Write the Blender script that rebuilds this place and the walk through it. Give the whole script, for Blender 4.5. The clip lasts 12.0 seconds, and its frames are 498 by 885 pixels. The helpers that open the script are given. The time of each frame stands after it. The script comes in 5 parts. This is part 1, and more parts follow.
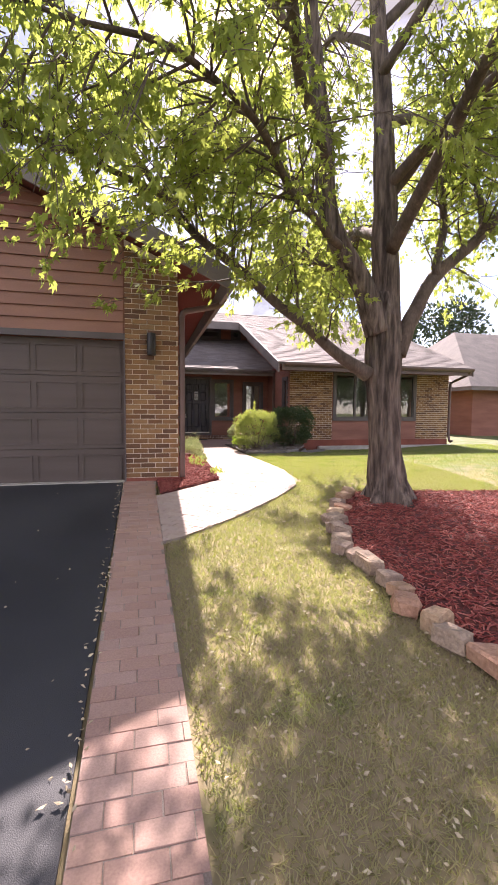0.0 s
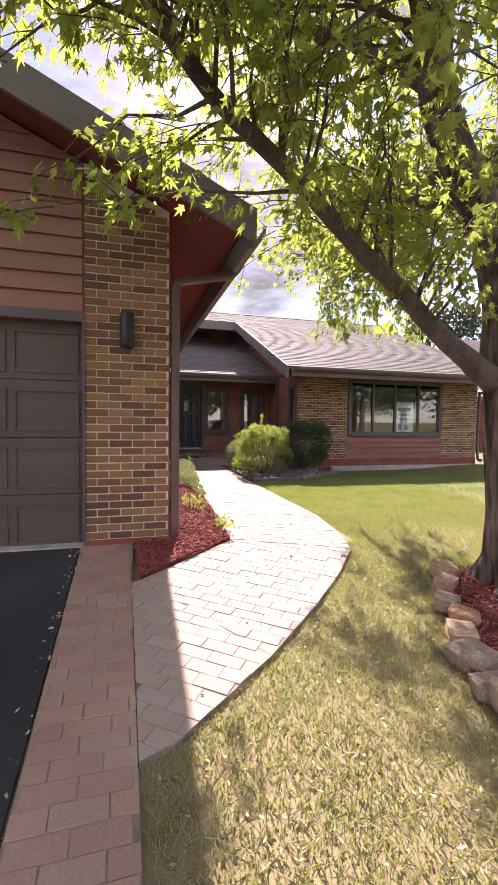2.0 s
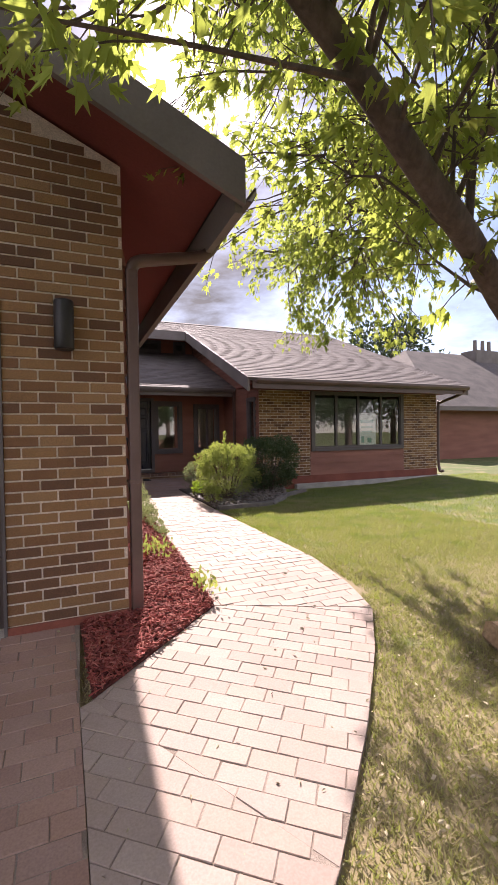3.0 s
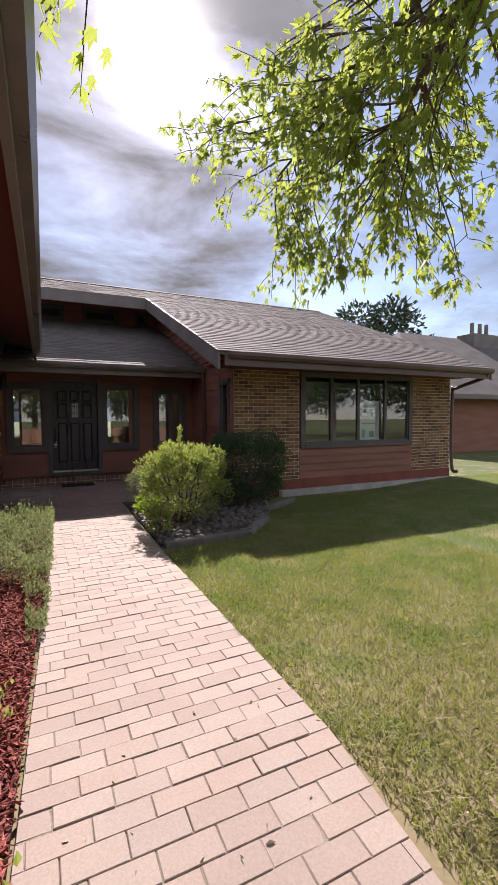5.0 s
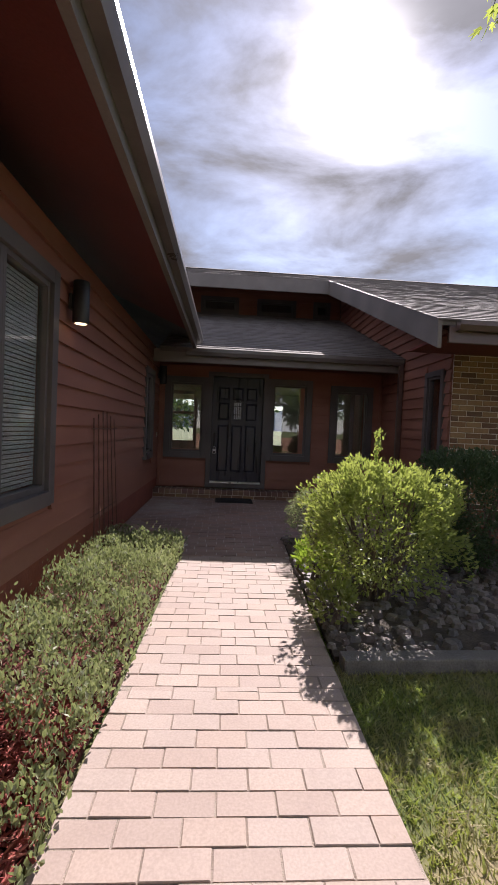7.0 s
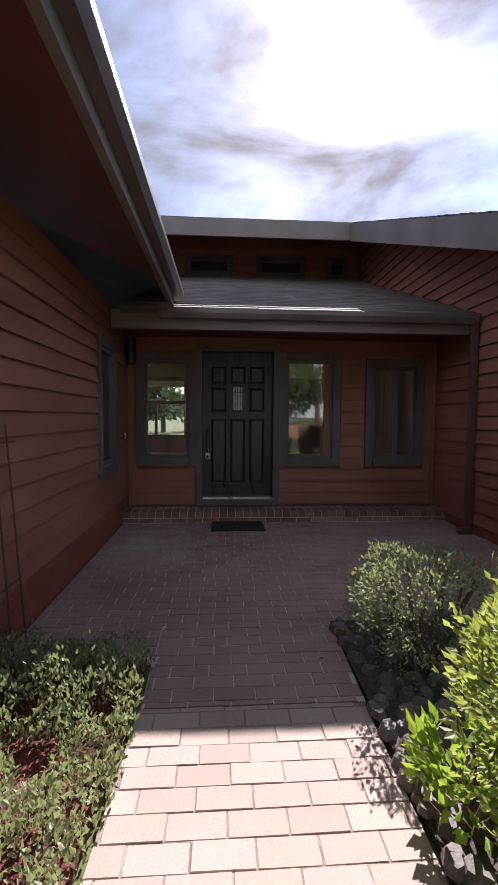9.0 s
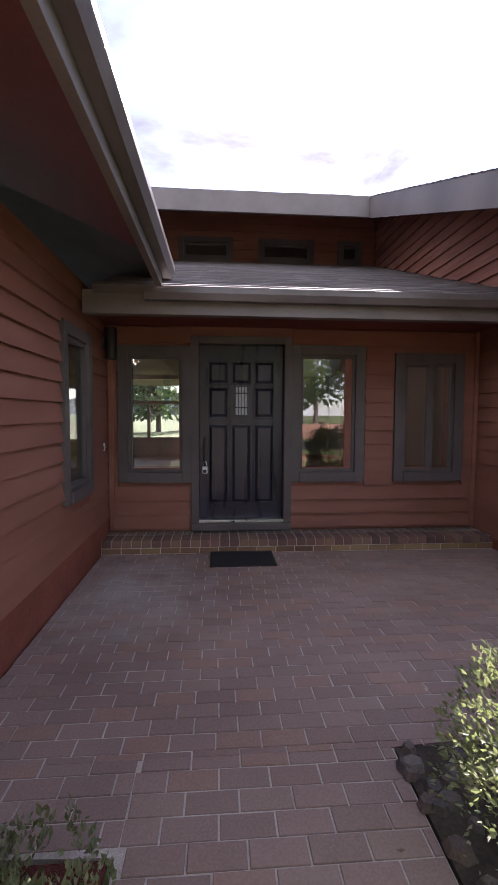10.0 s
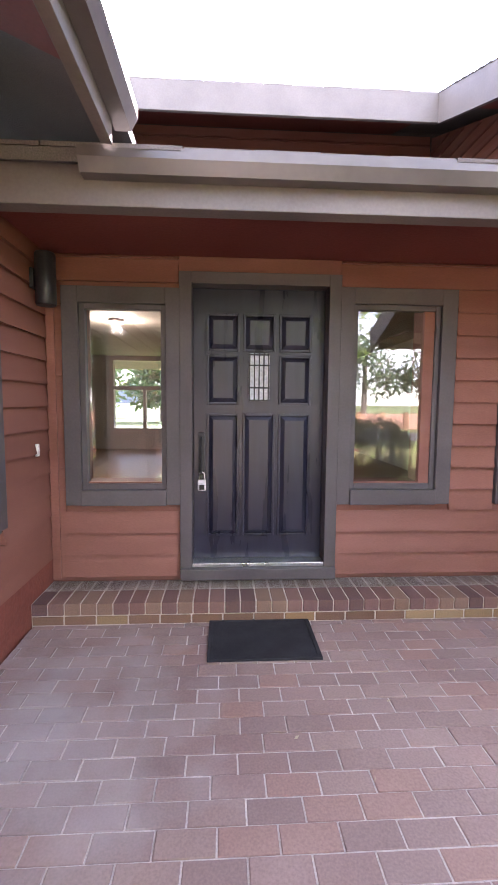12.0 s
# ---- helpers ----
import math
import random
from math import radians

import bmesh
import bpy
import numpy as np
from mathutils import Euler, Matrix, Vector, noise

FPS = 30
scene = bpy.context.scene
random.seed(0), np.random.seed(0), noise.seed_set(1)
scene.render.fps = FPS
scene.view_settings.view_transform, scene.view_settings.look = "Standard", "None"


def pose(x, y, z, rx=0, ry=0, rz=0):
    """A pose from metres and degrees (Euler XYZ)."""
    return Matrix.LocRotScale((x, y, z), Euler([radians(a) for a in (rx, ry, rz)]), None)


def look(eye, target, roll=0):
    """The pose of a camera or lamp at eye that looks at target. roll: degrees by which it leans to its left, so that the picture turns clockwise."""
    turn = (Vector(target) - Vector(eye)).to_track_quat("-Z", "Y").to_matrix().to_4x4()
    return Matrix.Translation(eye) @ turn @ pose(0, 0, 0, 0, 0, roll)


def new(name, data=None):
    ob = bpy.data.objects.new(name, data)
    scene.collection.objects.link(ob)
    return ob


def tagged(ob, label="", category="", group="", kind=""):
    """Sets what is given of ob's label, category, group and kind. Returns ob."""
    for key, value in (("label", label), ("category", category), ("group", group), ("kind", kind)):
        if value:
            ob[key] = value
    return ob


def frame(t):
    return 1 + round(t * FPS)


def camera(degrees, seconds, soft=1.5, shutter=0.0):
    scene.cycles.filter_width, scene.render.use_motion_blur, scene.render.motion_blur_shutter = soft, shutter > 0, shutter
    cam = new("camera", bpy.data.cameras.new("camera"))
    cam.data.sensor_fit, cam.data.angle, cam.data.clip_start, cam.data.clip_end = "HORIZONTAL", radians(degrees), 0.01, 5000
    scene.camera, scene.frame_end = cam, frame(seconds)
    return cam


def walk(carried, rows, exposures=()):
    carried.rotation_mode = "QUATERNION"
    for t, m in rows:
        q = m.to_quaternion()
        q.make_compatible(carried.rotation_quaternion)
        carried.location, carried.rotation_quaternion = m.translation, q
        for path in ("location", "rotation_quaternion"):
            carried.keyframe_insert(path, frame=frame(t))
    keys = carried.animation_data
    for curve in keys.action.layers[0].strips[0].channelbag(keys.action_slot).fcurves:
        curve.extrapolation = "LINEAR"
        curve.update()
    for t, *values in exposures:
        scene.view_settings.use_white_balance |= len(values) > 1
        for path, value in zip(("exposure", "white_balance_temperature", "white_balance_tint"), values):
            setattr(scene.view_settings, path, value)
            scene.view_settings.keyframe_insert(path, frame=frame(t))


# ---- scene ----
cam = camera(59.4, 12.0)
PATH = [
    (0, (0.187, -6.667, 0.989), (0.671, -4.732, 0.853), 0.4),
    (0.5, (0.336, -6.084, 1.013), (0.791, -4.142, 0.866), 0.3),
    (1, (0.364, -5.486, 1.044), (0.817, -3.543, 0.896), 0.4),
    (1.5, (0.364, -4.893, 1.097), (0.85, -2.957, 0.966), 0.8),
    (2, (0.332, -4.307, 1.157), (0.882, -2.387, 1.056), 0.8),
    (2.5, (0.27, -3.799, 1.19), (0.92, -1.908, 1.124), 0.1),
    (3, (0.335, -3.195, 1.245), (1.121, -1.356, 1.204), -0.8),
    (3.5, (0.451, -2.548, 1.279), (1.392, -0.783, 1.248), -1.8),
    (5.5, (1.768, -0.39, 1.365), (2.526, 1.457, 1.251), 0.9),
    (6, (1.877, 0.226, 1.247), (2.324, 2.174, 1.179), 2.7),
    (6.5, (2.002, 0.875, 1.253), (2.22, 2.862, 1.207), 3.0),
    (7, (1.996, 1.354, 1.253), (2.11, 3.35, 1.195), 2.5),
    (9, (1.996, 3.639, 1.35), (2.125, 5.632, 1.233), 0.4),
    (9.5, (1.945, 4.121, 1.402), (2.087, 6.113, 1.288), 0.3),
    (10, (1.954, 4.656, 1.442), (2.099, 6.647, 1.316), 0.3),
    (10.5, (1.931, 5.09, 1.429), (2.06, 7.08, 1.284), 0.2),
    (11, (1.948, 5.573, 1.401), (2.081, 7.562, 1.234), 0.5),
    (11.5, (1.956, 6.022, 1.396), (2.093, 8.009, 1.214), 0.7),
    (12, (1.977, 6.436, 1.407), (2.089, 8.425, 1.232), 0.5),
]
walk(cam, [(t, look(e, g, r)) for t, e, g, r in PATH],
     [(0, 2.2, 6800, 30), (2.0, 1.95, 6800, 30), (3.5, 1.5, 6700, 27), (5.5, 1.2, 6450, 22), (7.0, 1.3, 6350, 22),
      (9.0, 1.65, 6200, 24), (10.0, 2.55, 6200, 27), (11.2, 3.35, 6200, 29), (12, 4.4, 6200, 28)])


# ---- light ----
SUN = Vector((0.192, 0.756, 0.627)).normalized()
sun_data = bpy.data.lights.new("sun", "SUN")
sun_data.energy, sun_data.angle, sun_data.color = 4.0, radians(0.6), (1.0, 0.95, 0.87)
new("sun", sun_data).matrix_world = look((0, 0, 30), Vector((0, 0, 30)) - SUN)

world = bpy.data.worlds.new("world")
scene.world = world
world.use_nodes = True
wt = world.node_tree
wt.nodes.clear()


def wn(kind, **props):
    n = wt.nodes.new(kind)
    for k, v in props.items():
        if k == "operation":
            n.operation = v
    return n


sky = wn("ShaderNodeTexSky")
sky.sky_type, sky.sun_disc = "NISHITA", False
sky.dust_density, sky.air_density = 0.35, 1.0
sky.sun_elevation, sky.sun_rotation = math.asin(SUN.z), math.atan2(SUN.x, SUN.y)
coord = wn("ShaderNodeTexCoord")
mapping = wn("ShaderNodeMapping")
mapping.inputs["Scale"].default_value = (1.0, 1.0, 2.6)
cloud = wn("ShaderNodeTexNoise")
cloud.inputs["Scale"].default_value, cloud.inputs["Detail"].default_value = 2.2, 9.0
cloud.inputs["Roughness"].default_value, cloud.inputs["Distortion"].default_value = 0.58, 0.35
cramp = wn("ShaderNodeValToRGB")
cramp.color_ramp.elements[0].position, cramp.color_ramp.elements[1].position = 0.36, 0.62
dotp = wn("ShaderNodeVectorMath", operation="DOT_PRODUCT")
dotp.inputs[1].default_value = SUN
clampd = wn("ShaderNodeMath", operation="MAXIMUM")
clampd.inputs[1].default_value = 0.0
pow1 = wn("ShaderNodeMath", operation="POWER")
pow1.inputs[1].default_value = 380.0
mul1 = wn("ShaderNodeMath", operation="MULTIPLY")
mul1.inputs[1].default_value = 14.0
pow2 = wn("ShaderNodeMath", operation="POWER")
pow2.inputs[1].default_value = 26.0
mul2 = wn("ShaderNodeMath", operation="MULTIPLY_ADD")
mul2.inputs[1].default_value, mul2.inputs[2].default_value = 1.3, 1.25
addg = wn("ShaderNodeMath", operation="ADD")
ccol = wn("ShaderNodeVectorMath", operation="SCALE")
ccol.inputs[0].default_value = (0.97, 0.99, 1.03)
mixs = wn("ShaderNodeMix")
mixs.data_type = "RGBA"
addv = wn("ShaderNodeVectorMath", operation="ADD")
glow = wn("ShaderNodeVectorMath", operation="SCALE")
glow.inputs[0].default_value = (1.0, 0.98, 0.95)
bg = wn("ShaderNodeBackground")
bg.inputs["Strength"].default_value = 0.075
wout = wn("ShaderNodeOutputWorld")
wl = wt.links.new
wl(coord.outputs["Generated"], mapping.inputs["Vector"])
wl(mapping.outputs[0], cloud.inputs["Vector"])
wl(cloud.outputs[0], cramp.inputs[0])
wl(coord.outputs["Generated"], dotp.inputs[0])
wl(dotp.outputs["Value"], clampd.inputs[0])
wl(clampd.outputs[0], pow1.inputs[0])
wl(clampd.outputs[0], pow2.inputs[0])
wl(pow1.outputs[0], mul1.inputs[0])
wl(pow2.outputs[0], mul2.inputs[0])
puff = wn("ShaderNodeTexNoise")
puff.inputs["Scale"].default_value, puff.inputs["Detail"].default_value = 4.5, 7.0
shade = wn("ShaderNodeMapRange")
shade.inputs[1].default_value, shade.inputs[2].default_value, shade.inputs[3].default_value, shade.inputs[4].default_value = 0.3, 0.7, 0.78, 1.2
lumen = wn("ShaderNodeMath", operation="MULTIPLY")
# clouds away from the sun are lit from the front and brighter than the backlit ones
frontlit = wn("ShaderNodeMapRange")
frontlit.inputs[1].default_value, frontlit.inputs[2].default_value, frontlit.inputs[3].default_value, frontlit.inputs[4].default_value = 0.75, -0.5, 0.0, 7.0
cloud_sum = wn("ShaderNodeMath", operation="ADD")
wl(dotp.outputs["Value"], frontlit.inputs[0])
wl(mul2.outputs[0], cloud_sum.inputs[0])
wl(frontlit.outputs[0], cloud_sum.inputs[1])
wl(mapping.outputs[0], puff.inputs["Vector"])
wl(puff.outputs[0], shade.inputs[0])
wl(shade.outputs[0], lumen.inputs[1])
wl(cloud_sum.outputs[0], lumen.inputs[0])
wl(lumen.outputs[0], ccol.inputs["Scale"])
wl(cramp.outputs[0], mixs.inputs[0])
wl(sky.outputs[0], mixs.inputs[6])
wl(ccol.outputs[0], mixs.inputs[7])
wl(mul1.outputs[0], glow.inputs["Scale"])
wl(mixs.outputs[2], addv.inputs[0])
wl(glow.outputs[0], addv.inputs[1])
wl(addv.outputs[0], bg.inputs["Color"])
wl(bg.outputs[0], wout.inputs["Surface"])

# ---- materials ----


def mat(name, c1, c2, rough=0.8, scale=3.0, bump=0.25, bscale=60.0, metal=0.0, palette=None, island=False, spec=0.4, stretch=(1, 1, 1), amount=0.75, depth=0.01, grain=0.2):
    """A two-scale procedural surface; palette: colours dealt out to pieces at random."""
    m = bpy.data.materials.new(name)
    m.use_nodes = True
    t = m.node_tree
    b = t.nodes["Principled BSDF"]
    b.inputs["Roughness"].default_value, b.inputs["Metallic"].default_value = rough, metal
    b.inputs["Specular IOR Level"].default_value = spec
    link = t.links.new
    geo = t.nodes.new("ShaderNodeNewGeometry")
    mp = t.nodes.new("ShaderNodeMapping")
    mp.inputs["Scale"].default_value = stretch
    link(geo.outputs["Position"], mp.inputs["Vector"])
    n1 = t.nodes.new("ShaderNodeTexNoise")
    n1.inputs["Scale"].default_value, n1.inputs["Detail"].default_value = scale, 5
    n2 = t.nodes.new("ShaderNodeTexNoise")
    n2.inputs["Scale"].default_value, n2.inputs["Detail"].default_value = bscale, 3
    link(mp.outputs[0], n1.inputs["Vector"])
    link(mp.outputs[0], n2.inputs["Vector"])
    ramp = t.nodes.new("ShaderNodeValToRGB")
    ramp.color_ramp.elements[0].position, ramp.color_ramp.elements[1].position = 0.35, 0.66
    ramp.color_ramp.elements[0].color, ramp.color_ramp.elements[1].color = (*c1, 1), (*c2, 1)
    link(n1.outputs[0], ramp.inputs[0])
    colour = ramp.outputs[0]
    if palette:
        pr = t.nodes.new("ShaderNodeValToRGB")
        pr.color_ramp.interpolation = "CONSTANT"
        while len(pr.color_ramp.elements) < len(palette):
            pr.color_ramp.elements.new(0.5)
        for i, c in enumerate(palette):
            pr.color_ramp.elements[i].position, pr.color_ramp.elements[i].color = i / len(palette), (*c, 1)
        if island:
            link(geo.outputs["Random Per Island"], pr.inputs[0])
        else:
            link(t.nodes.new("ShaderNodeObjectInfo").outputs["Random"], pr.inputs[0])
        mx = t.nodes.new("ShaderNodeMix")
        mx.data_type = "RGBA"
        mx.inputs[0].default_value = amount
        link(colour, mx.inputs[6])
        link(pr.outputs[0], mx.inputs[7])
        colour = mx.outputs[2]
    fine = t.nodes.new("ShaderNodeMapRange")
    fine.inputs[1].default_value, fine.inputs[2].default_value, fine.inputs[3].default_value, fine.inputs[4].default_value = 0.3, 0.7, 1 - grain, 1 + grain
    link(n2.outputs[0], fine.inputs[0])
    sc = t.nodes.new("ShaderNodeVectorMath")
    sc.operation = "SCALE"
    link(colour, sc.inputs[0])
    link(fine.outputs[0], sc.inputs["Scale"])
    link(sc.outputs[0], b.inputs["Base Color"])
    bp = t.nodes.new("ShaderNodeBump")
    bp.inputs["Strength"].default_value, bp.inputs["Distance"].default_value = bump, depth
    link(n2.outputs[0], bp.inputs["Height"])
    link(bp.outputs[0], b.inputs["Normal"])
    rr = t.nodes.new("ShaderNodeMapRange")
    rr.inputs[3].default_value, rr.inputs[4].default_value = max(rough - 0.12, 0.02), min(rough + 0.12, 1)
    link(n1.outputs[0], rr.inputs[0])
    link(rr.outputs[0], b.inputs["Roughness"])
    return m


def leafy(name, palette, through_colour, share=0.4, rough=0.5):
    m = mat(name, palette[0], palette[1], rough, 1.5, 0.0, 40, palette=palette, island=True, amount=0.85)
    t = m.node_tree
    tr = t.nodes.new("ShaderNodeBsdfTranslucent")
    tr.inputs["Color"].default_value = (*through_colour, 1)
    mx = t.nodes.new("ShaderNodeMixShader")
    mx.inputs[0].default_value = share
    t.links.new(t.nodes["Principled BSDF"].outputs[0], mx.inputs[1])
    t.links.new(tr.outputs[0], mx.inputs[2])
    t.links.new(mx.outputs[0], t.nodes["Material Output"].inputs["Surface"])
    return m


def glassy(name, tint=(0.9, 0.93, 0.93), mirror=0.12):
    """Window glass: a mirror at a grazing angle, mostly clear face on."""
    m = bpy.data.materials.new(name)
    m.use_nodes = True
    t = m.node_tree
    t.nodes.clear()
    o = t.nodes.new("ShaderNodeOutputMaterial")
    g = t.nodes.new("ShaderNodeBsdfGlossy")
    g.inputs["Roughness"].default_value = 0.01
    c = t.nodes.new("ShaderNodeBsdfTransparent")
    c.inputs["Color"].default_value = (*tint, 1)
    f = t.nodes.new("ShaderNodeLayerWeight")
    f.inputs["Blend"].default_value = 0.5
    p = t.nodes.new("ShaderNodeMath")
    p.operation = "POWER"
    p.inputs[1].default_value = 4.0
    q = t.nodes.new("ShaderNodeMath")
    q.operation = "MULTIPLY_ADD"
    q.inputs[1].default_value, q.inputs[2].default_value = 0.85, mirror
    mx = t.nodes.new("ShaderNodeMixShader")
    t.links.new(f.outputs["Facing"], p.inputs[0])
    t.links.new(p.outputs[0], q.inputs[0])
    t.links.new(q.outputs[0], mx.inputs[0])
    t.links.new(c.outputs[0], mx.inputs[1])
    t.links.new(g.outputs[0], mx.inputs[2])
    t.links.new(mx.outputs[0], o.inputs["Surface"])
    return m


def glow_mat(name, colour, strength):
    m = bpy.data.materials.new(name)
    m.use_nodes = True
    b = m.node_tree.nodes["Principled BSDF"]
    b.inputs["Emission Color"].default_value, b.inputs["Emission Strength"].default_value = (*colour, 1), strength
    return m


M_SIDING = mat("siding_paint", grain=0.08, c1=(0.22, 0.088, 0.058), c2=(0.29, 0.125, 0.085), rough=0.62, scale=1.4, bump=0.3, bscale=90, stretch=(0.6, 0.6, 3), depth=0.004)
M_SIDING_OLD = mat("siding_sunned", grain=0.1, c1=(0.25, 0.13, 0.09), c2=(0.31, 0.165, 0.115), rough=0.7, scale=1.6, bump=0.3, bscale=90, stretch=(0.5, 0.5, 3), depth=0.004)
M_FOUND = mat("foundation_paint", grain=0.1, c1=(0.19, 0.055, 0.035), c2=(0.25, 0.08, 0.052), rough=0.75, scale=2.5, bump=0.4, bscale=45)
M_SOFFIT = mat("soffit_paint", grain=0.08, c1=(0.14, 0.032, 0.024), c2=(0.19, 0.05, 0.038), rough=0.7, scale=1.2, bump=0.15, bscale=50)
M_TRIM = mat("trim_paint", grain=0.06, c1=(0.085, 0.074, 0.072), c2=(0.12, 0.104, 0.1), rough=0.5, scale=2.0, bump=0.15, bscale=70, depth=0.003)
M_FASCIA = mat("fascia_paint", grain=0.06, c1=(0.13, 0.112, 0.1), c2=(0.19, 0.165, 0.15), rough=0.55, scale=1.6, bump=0.2, bscale=60, depth=0.004)
M_GUTTER = mat("gutter_metal", grain=0.04, c1=(0.10, 0.085, 0.08), c2=(0.15, 0.13, 0.12), rough=0.32, scale=2.5, bump=0.05, bscale=30, spec=0.6)
M_SPOUT = mat("spout_metal", grain=0.05, c1=(0.085, 0.05, 0.042), c2=(0.12, 0.072, 0.06), rough=0.38, scale=3.0, bump=0.06, bscale=30, spec=0.6)
M_GDOOR = mat("garage_door_paint", grain=0.08, c1=(0.085, 0.066, 0.057), c2=(0.115, 0.09, 0.078), rough=0.55, scale=1.5, bump=0.35, bscale=120, stretch=(0.25, 1, 3), depth=0.003)
# The blue cast of lens flare is put into the door's dark colour.
M_DOOR = mat("door_flare_tint", grain=0.06, c1=(0.013, 0.014, 0.026), c2=(0.026, 0.027, 0.044), rough=0.3, scale=3.0, bump=0.2, bscale=80, stretch=(4, 4, 0.4), depth=0.002, spec=0.5)
M_MORTAR = mat("mortar", (0.52, 0.45, 0.36), (0.66, 0.58, 0.48), 0.95, 8.0, 0.6, 120, depth=0.004)
M_BRICK = mat("brick_face", (0.16, 0.085, 0.04), (0.25, 0.14, 0.065), 0.85, 9.0, 0.5, 160, depth=0.004,
              palette=[(0.24, 0.135, 0.06), (0.12, 0.06, 0.035), (0.28, 0.16, 0.07), (0.18, 0.09, 0.042), (0.30, 0.18, 0.085), (0.095, 0.048, 0.03), (0.22, 0.12, 0.055)])
M_STEPBRICK = mat("step_brick", (0.15, 0.085, 0.07), (0.24, 0.14, 0.105), 0.85, 7.0, 0.5, 150, depth=0.004,
                  palette=[(0.17, 0.095, 0.08), (0.23, 0.13, 0.10), (0.12, 0.07, 0.06), (0.2, 0.105, 0.08), (0.25, 0.16, 0.105)])
M_STEPFRONT = mat("step_front_brick", (0.16, 0.1, 0.055), (0.28, 0.18, 0.09), 0.85, 7.0, 0.5, 150, depth=0.004,
                  palette=[(0.3, 0.2, 0.1), (0.14, 0.075, 0.05), (0.36, 0.25, 0.13), (0.2, 0.11, 0.07), (0.28, 0.17, 0.08)])
M_PAVER = mat("paver_face", grain=0.1, c1=(0.32, 0.24, 0.2), c2=(0.43, 0.345, 0.3), rough=0.8, scale=2.2, bump=0.15, bscale=110, depth=0.002,
              palette=[(0.36, 0.275, 0.235), (0.40, 0.32, 0.28), (0.33, 0.25, 0.215), (0.38, 0.285, 0.235), (0.37, 0.30, 0.265), (0.42, 0.335, 0.285)], amount=0.5)
# Darker than M_PAVER: the porch roof's shadow is put into this colour.
M_COURT = mat("court_paver_shaded", grain=0.12, c1=(0.22, 0.15, 0.132), c2=(0.39, 0.29, 0.255), rough=0.78, scale=0.9, bump=0.35, bscale=110, depth=0.003,
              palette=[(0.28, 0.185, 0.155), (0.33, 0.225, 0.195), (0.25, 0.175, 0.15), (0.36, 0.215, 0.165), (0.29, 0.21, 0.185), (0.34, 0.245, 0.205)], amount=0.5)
M_PALESAND = mat("pale_joint_sand", (0.45, 0.39, 0.35), (0.62, 0.56, 0.51), 0.95, 6.0, 0.5, 200)
M_STRIP = mat("strip_paver_face", grain=0.12, c1=(0.30, 0.185, 0.145), c2=(0.42, 0.28, 0.23), rough=0.8, scale=1.8, bump=0.35, bscale=110, depth=0.003,
              palette=[(0.33, 0.2, 0.155), (0.39, 0.26, 0.21), (0.30, 0.185, 0.15), (0.38, 0.235, 0.175), (0.35, 0.24, 0.2)], amount=0.5)
M_SAND = mat("joint_sand", (0.2, 0.155, 0.125), (0.34, 0.28, 0.235), 0.95, 6.0, 0.5, 200)
M_ASPHALT = mat("asphalt", (0.026, 0.029, 0.034), (0.05, 0.053, 0.058), 0.62, 0.7, 0.6, 260, depth=0.004, spec=0.35)
M_CONCRETE = mat("concrete", (0.33, 0.31, 0.28), (0.46, 0.44, 0.4), 0.85, 4.0, 0.4, 120)
M_BARK = mat("bark", (0.055, 0.04, 0.033), (0.21, 0.165, 0.135), 0.95, 15.0, 1.0, 30, stretch=(1, 1, 0.14), depth=0.05)
M_LIMB = mat("limb_bark", (0.08, 0.062, 0.05), (0.15, 0.115, 0.092), 0.92, 9.0, 0.6, 50, stretch=(1, 1, 0.4), depth=0.015)
M_LEAF = leafy("maple_leaf", [(0.1, 0.16, 0.04), (0.12, 0.185, 0.045), (0.075, 0.125, 0.034), (0.14, 0.195, 0.05), (0.1, 0.15, 0.045)], (0.44, 0.52, 0.10), 0.6)
M_SHRUB = leafy("shrub_leaf", [(0.15, 0.185, 0.07), (0.19, 0.23, 0.08), (0.115, 0.15, 0.06), (0.25, 0.29, 0.095), (0.18, 0.19, 0.095)], (0.42, 0.5, 0.10), 0.4)
M_DARKSHRUB = leafy("dark_shrub_leaf", [(0.045, 0.08, 0.04), (0.065, 0.1, 0.048), (0.036, 0.062, 0.034), (0.075, 0.11, 0.055)], (0.1, 0.17, 0.04), 0.25)
M_COVER = leafy("cover_leaf", [(0.18, 0.21, 0.11), (0.26, 0.28, 0.17), (0.13, 0.165, 0.08), (0.42, 0.42, 0.3), (0.21, 0.23, 0.12)], (0.32, 0.38, 0.14), 0.3)
M_PINE = leafy("far_leaf", [(0.03, 0.055, 0.028), (0.045, 0.07, 0.035), (0.022, 0.042, 0.022)], (0.05, 0.08, 0.02), 0.15)
M_MULCH = mat("mulch_chip", (0.17, 0.035, 0.028), (0.26, 0.065, 0.05), 0.9, 5.0, 0.5, 120,
              palette=[(0.27, 0.052, 0.042), (0.36, 0.1, 0.08), (0.17, 0.038, 0.032), (0.31, 0.07, 0.058), (0.42, 0.15, 0.115)], island=True, amount=0.75)
M_SOIL = mat("mulch_bed", (0.085, 0.022, 0.018), (0.15, 0.036, 0.028), 0.95, 9.0, 1.0, 70, depth=0.02)
M_ROCK = mat("edge_rock", (0.28, 0.18, 0.12), (0.42, 0.3, 0.2), 0.9, 6.0, 0.8, 40, depth=0.02,
             palette=[(0.36, 0.22, 0.14), (0.42, 0.29, 0.18), (0.24, 0.19, 0.16), (0.40, 0.2, 0.13), (0.3, 0.24, 0.19)], amount=0.6)
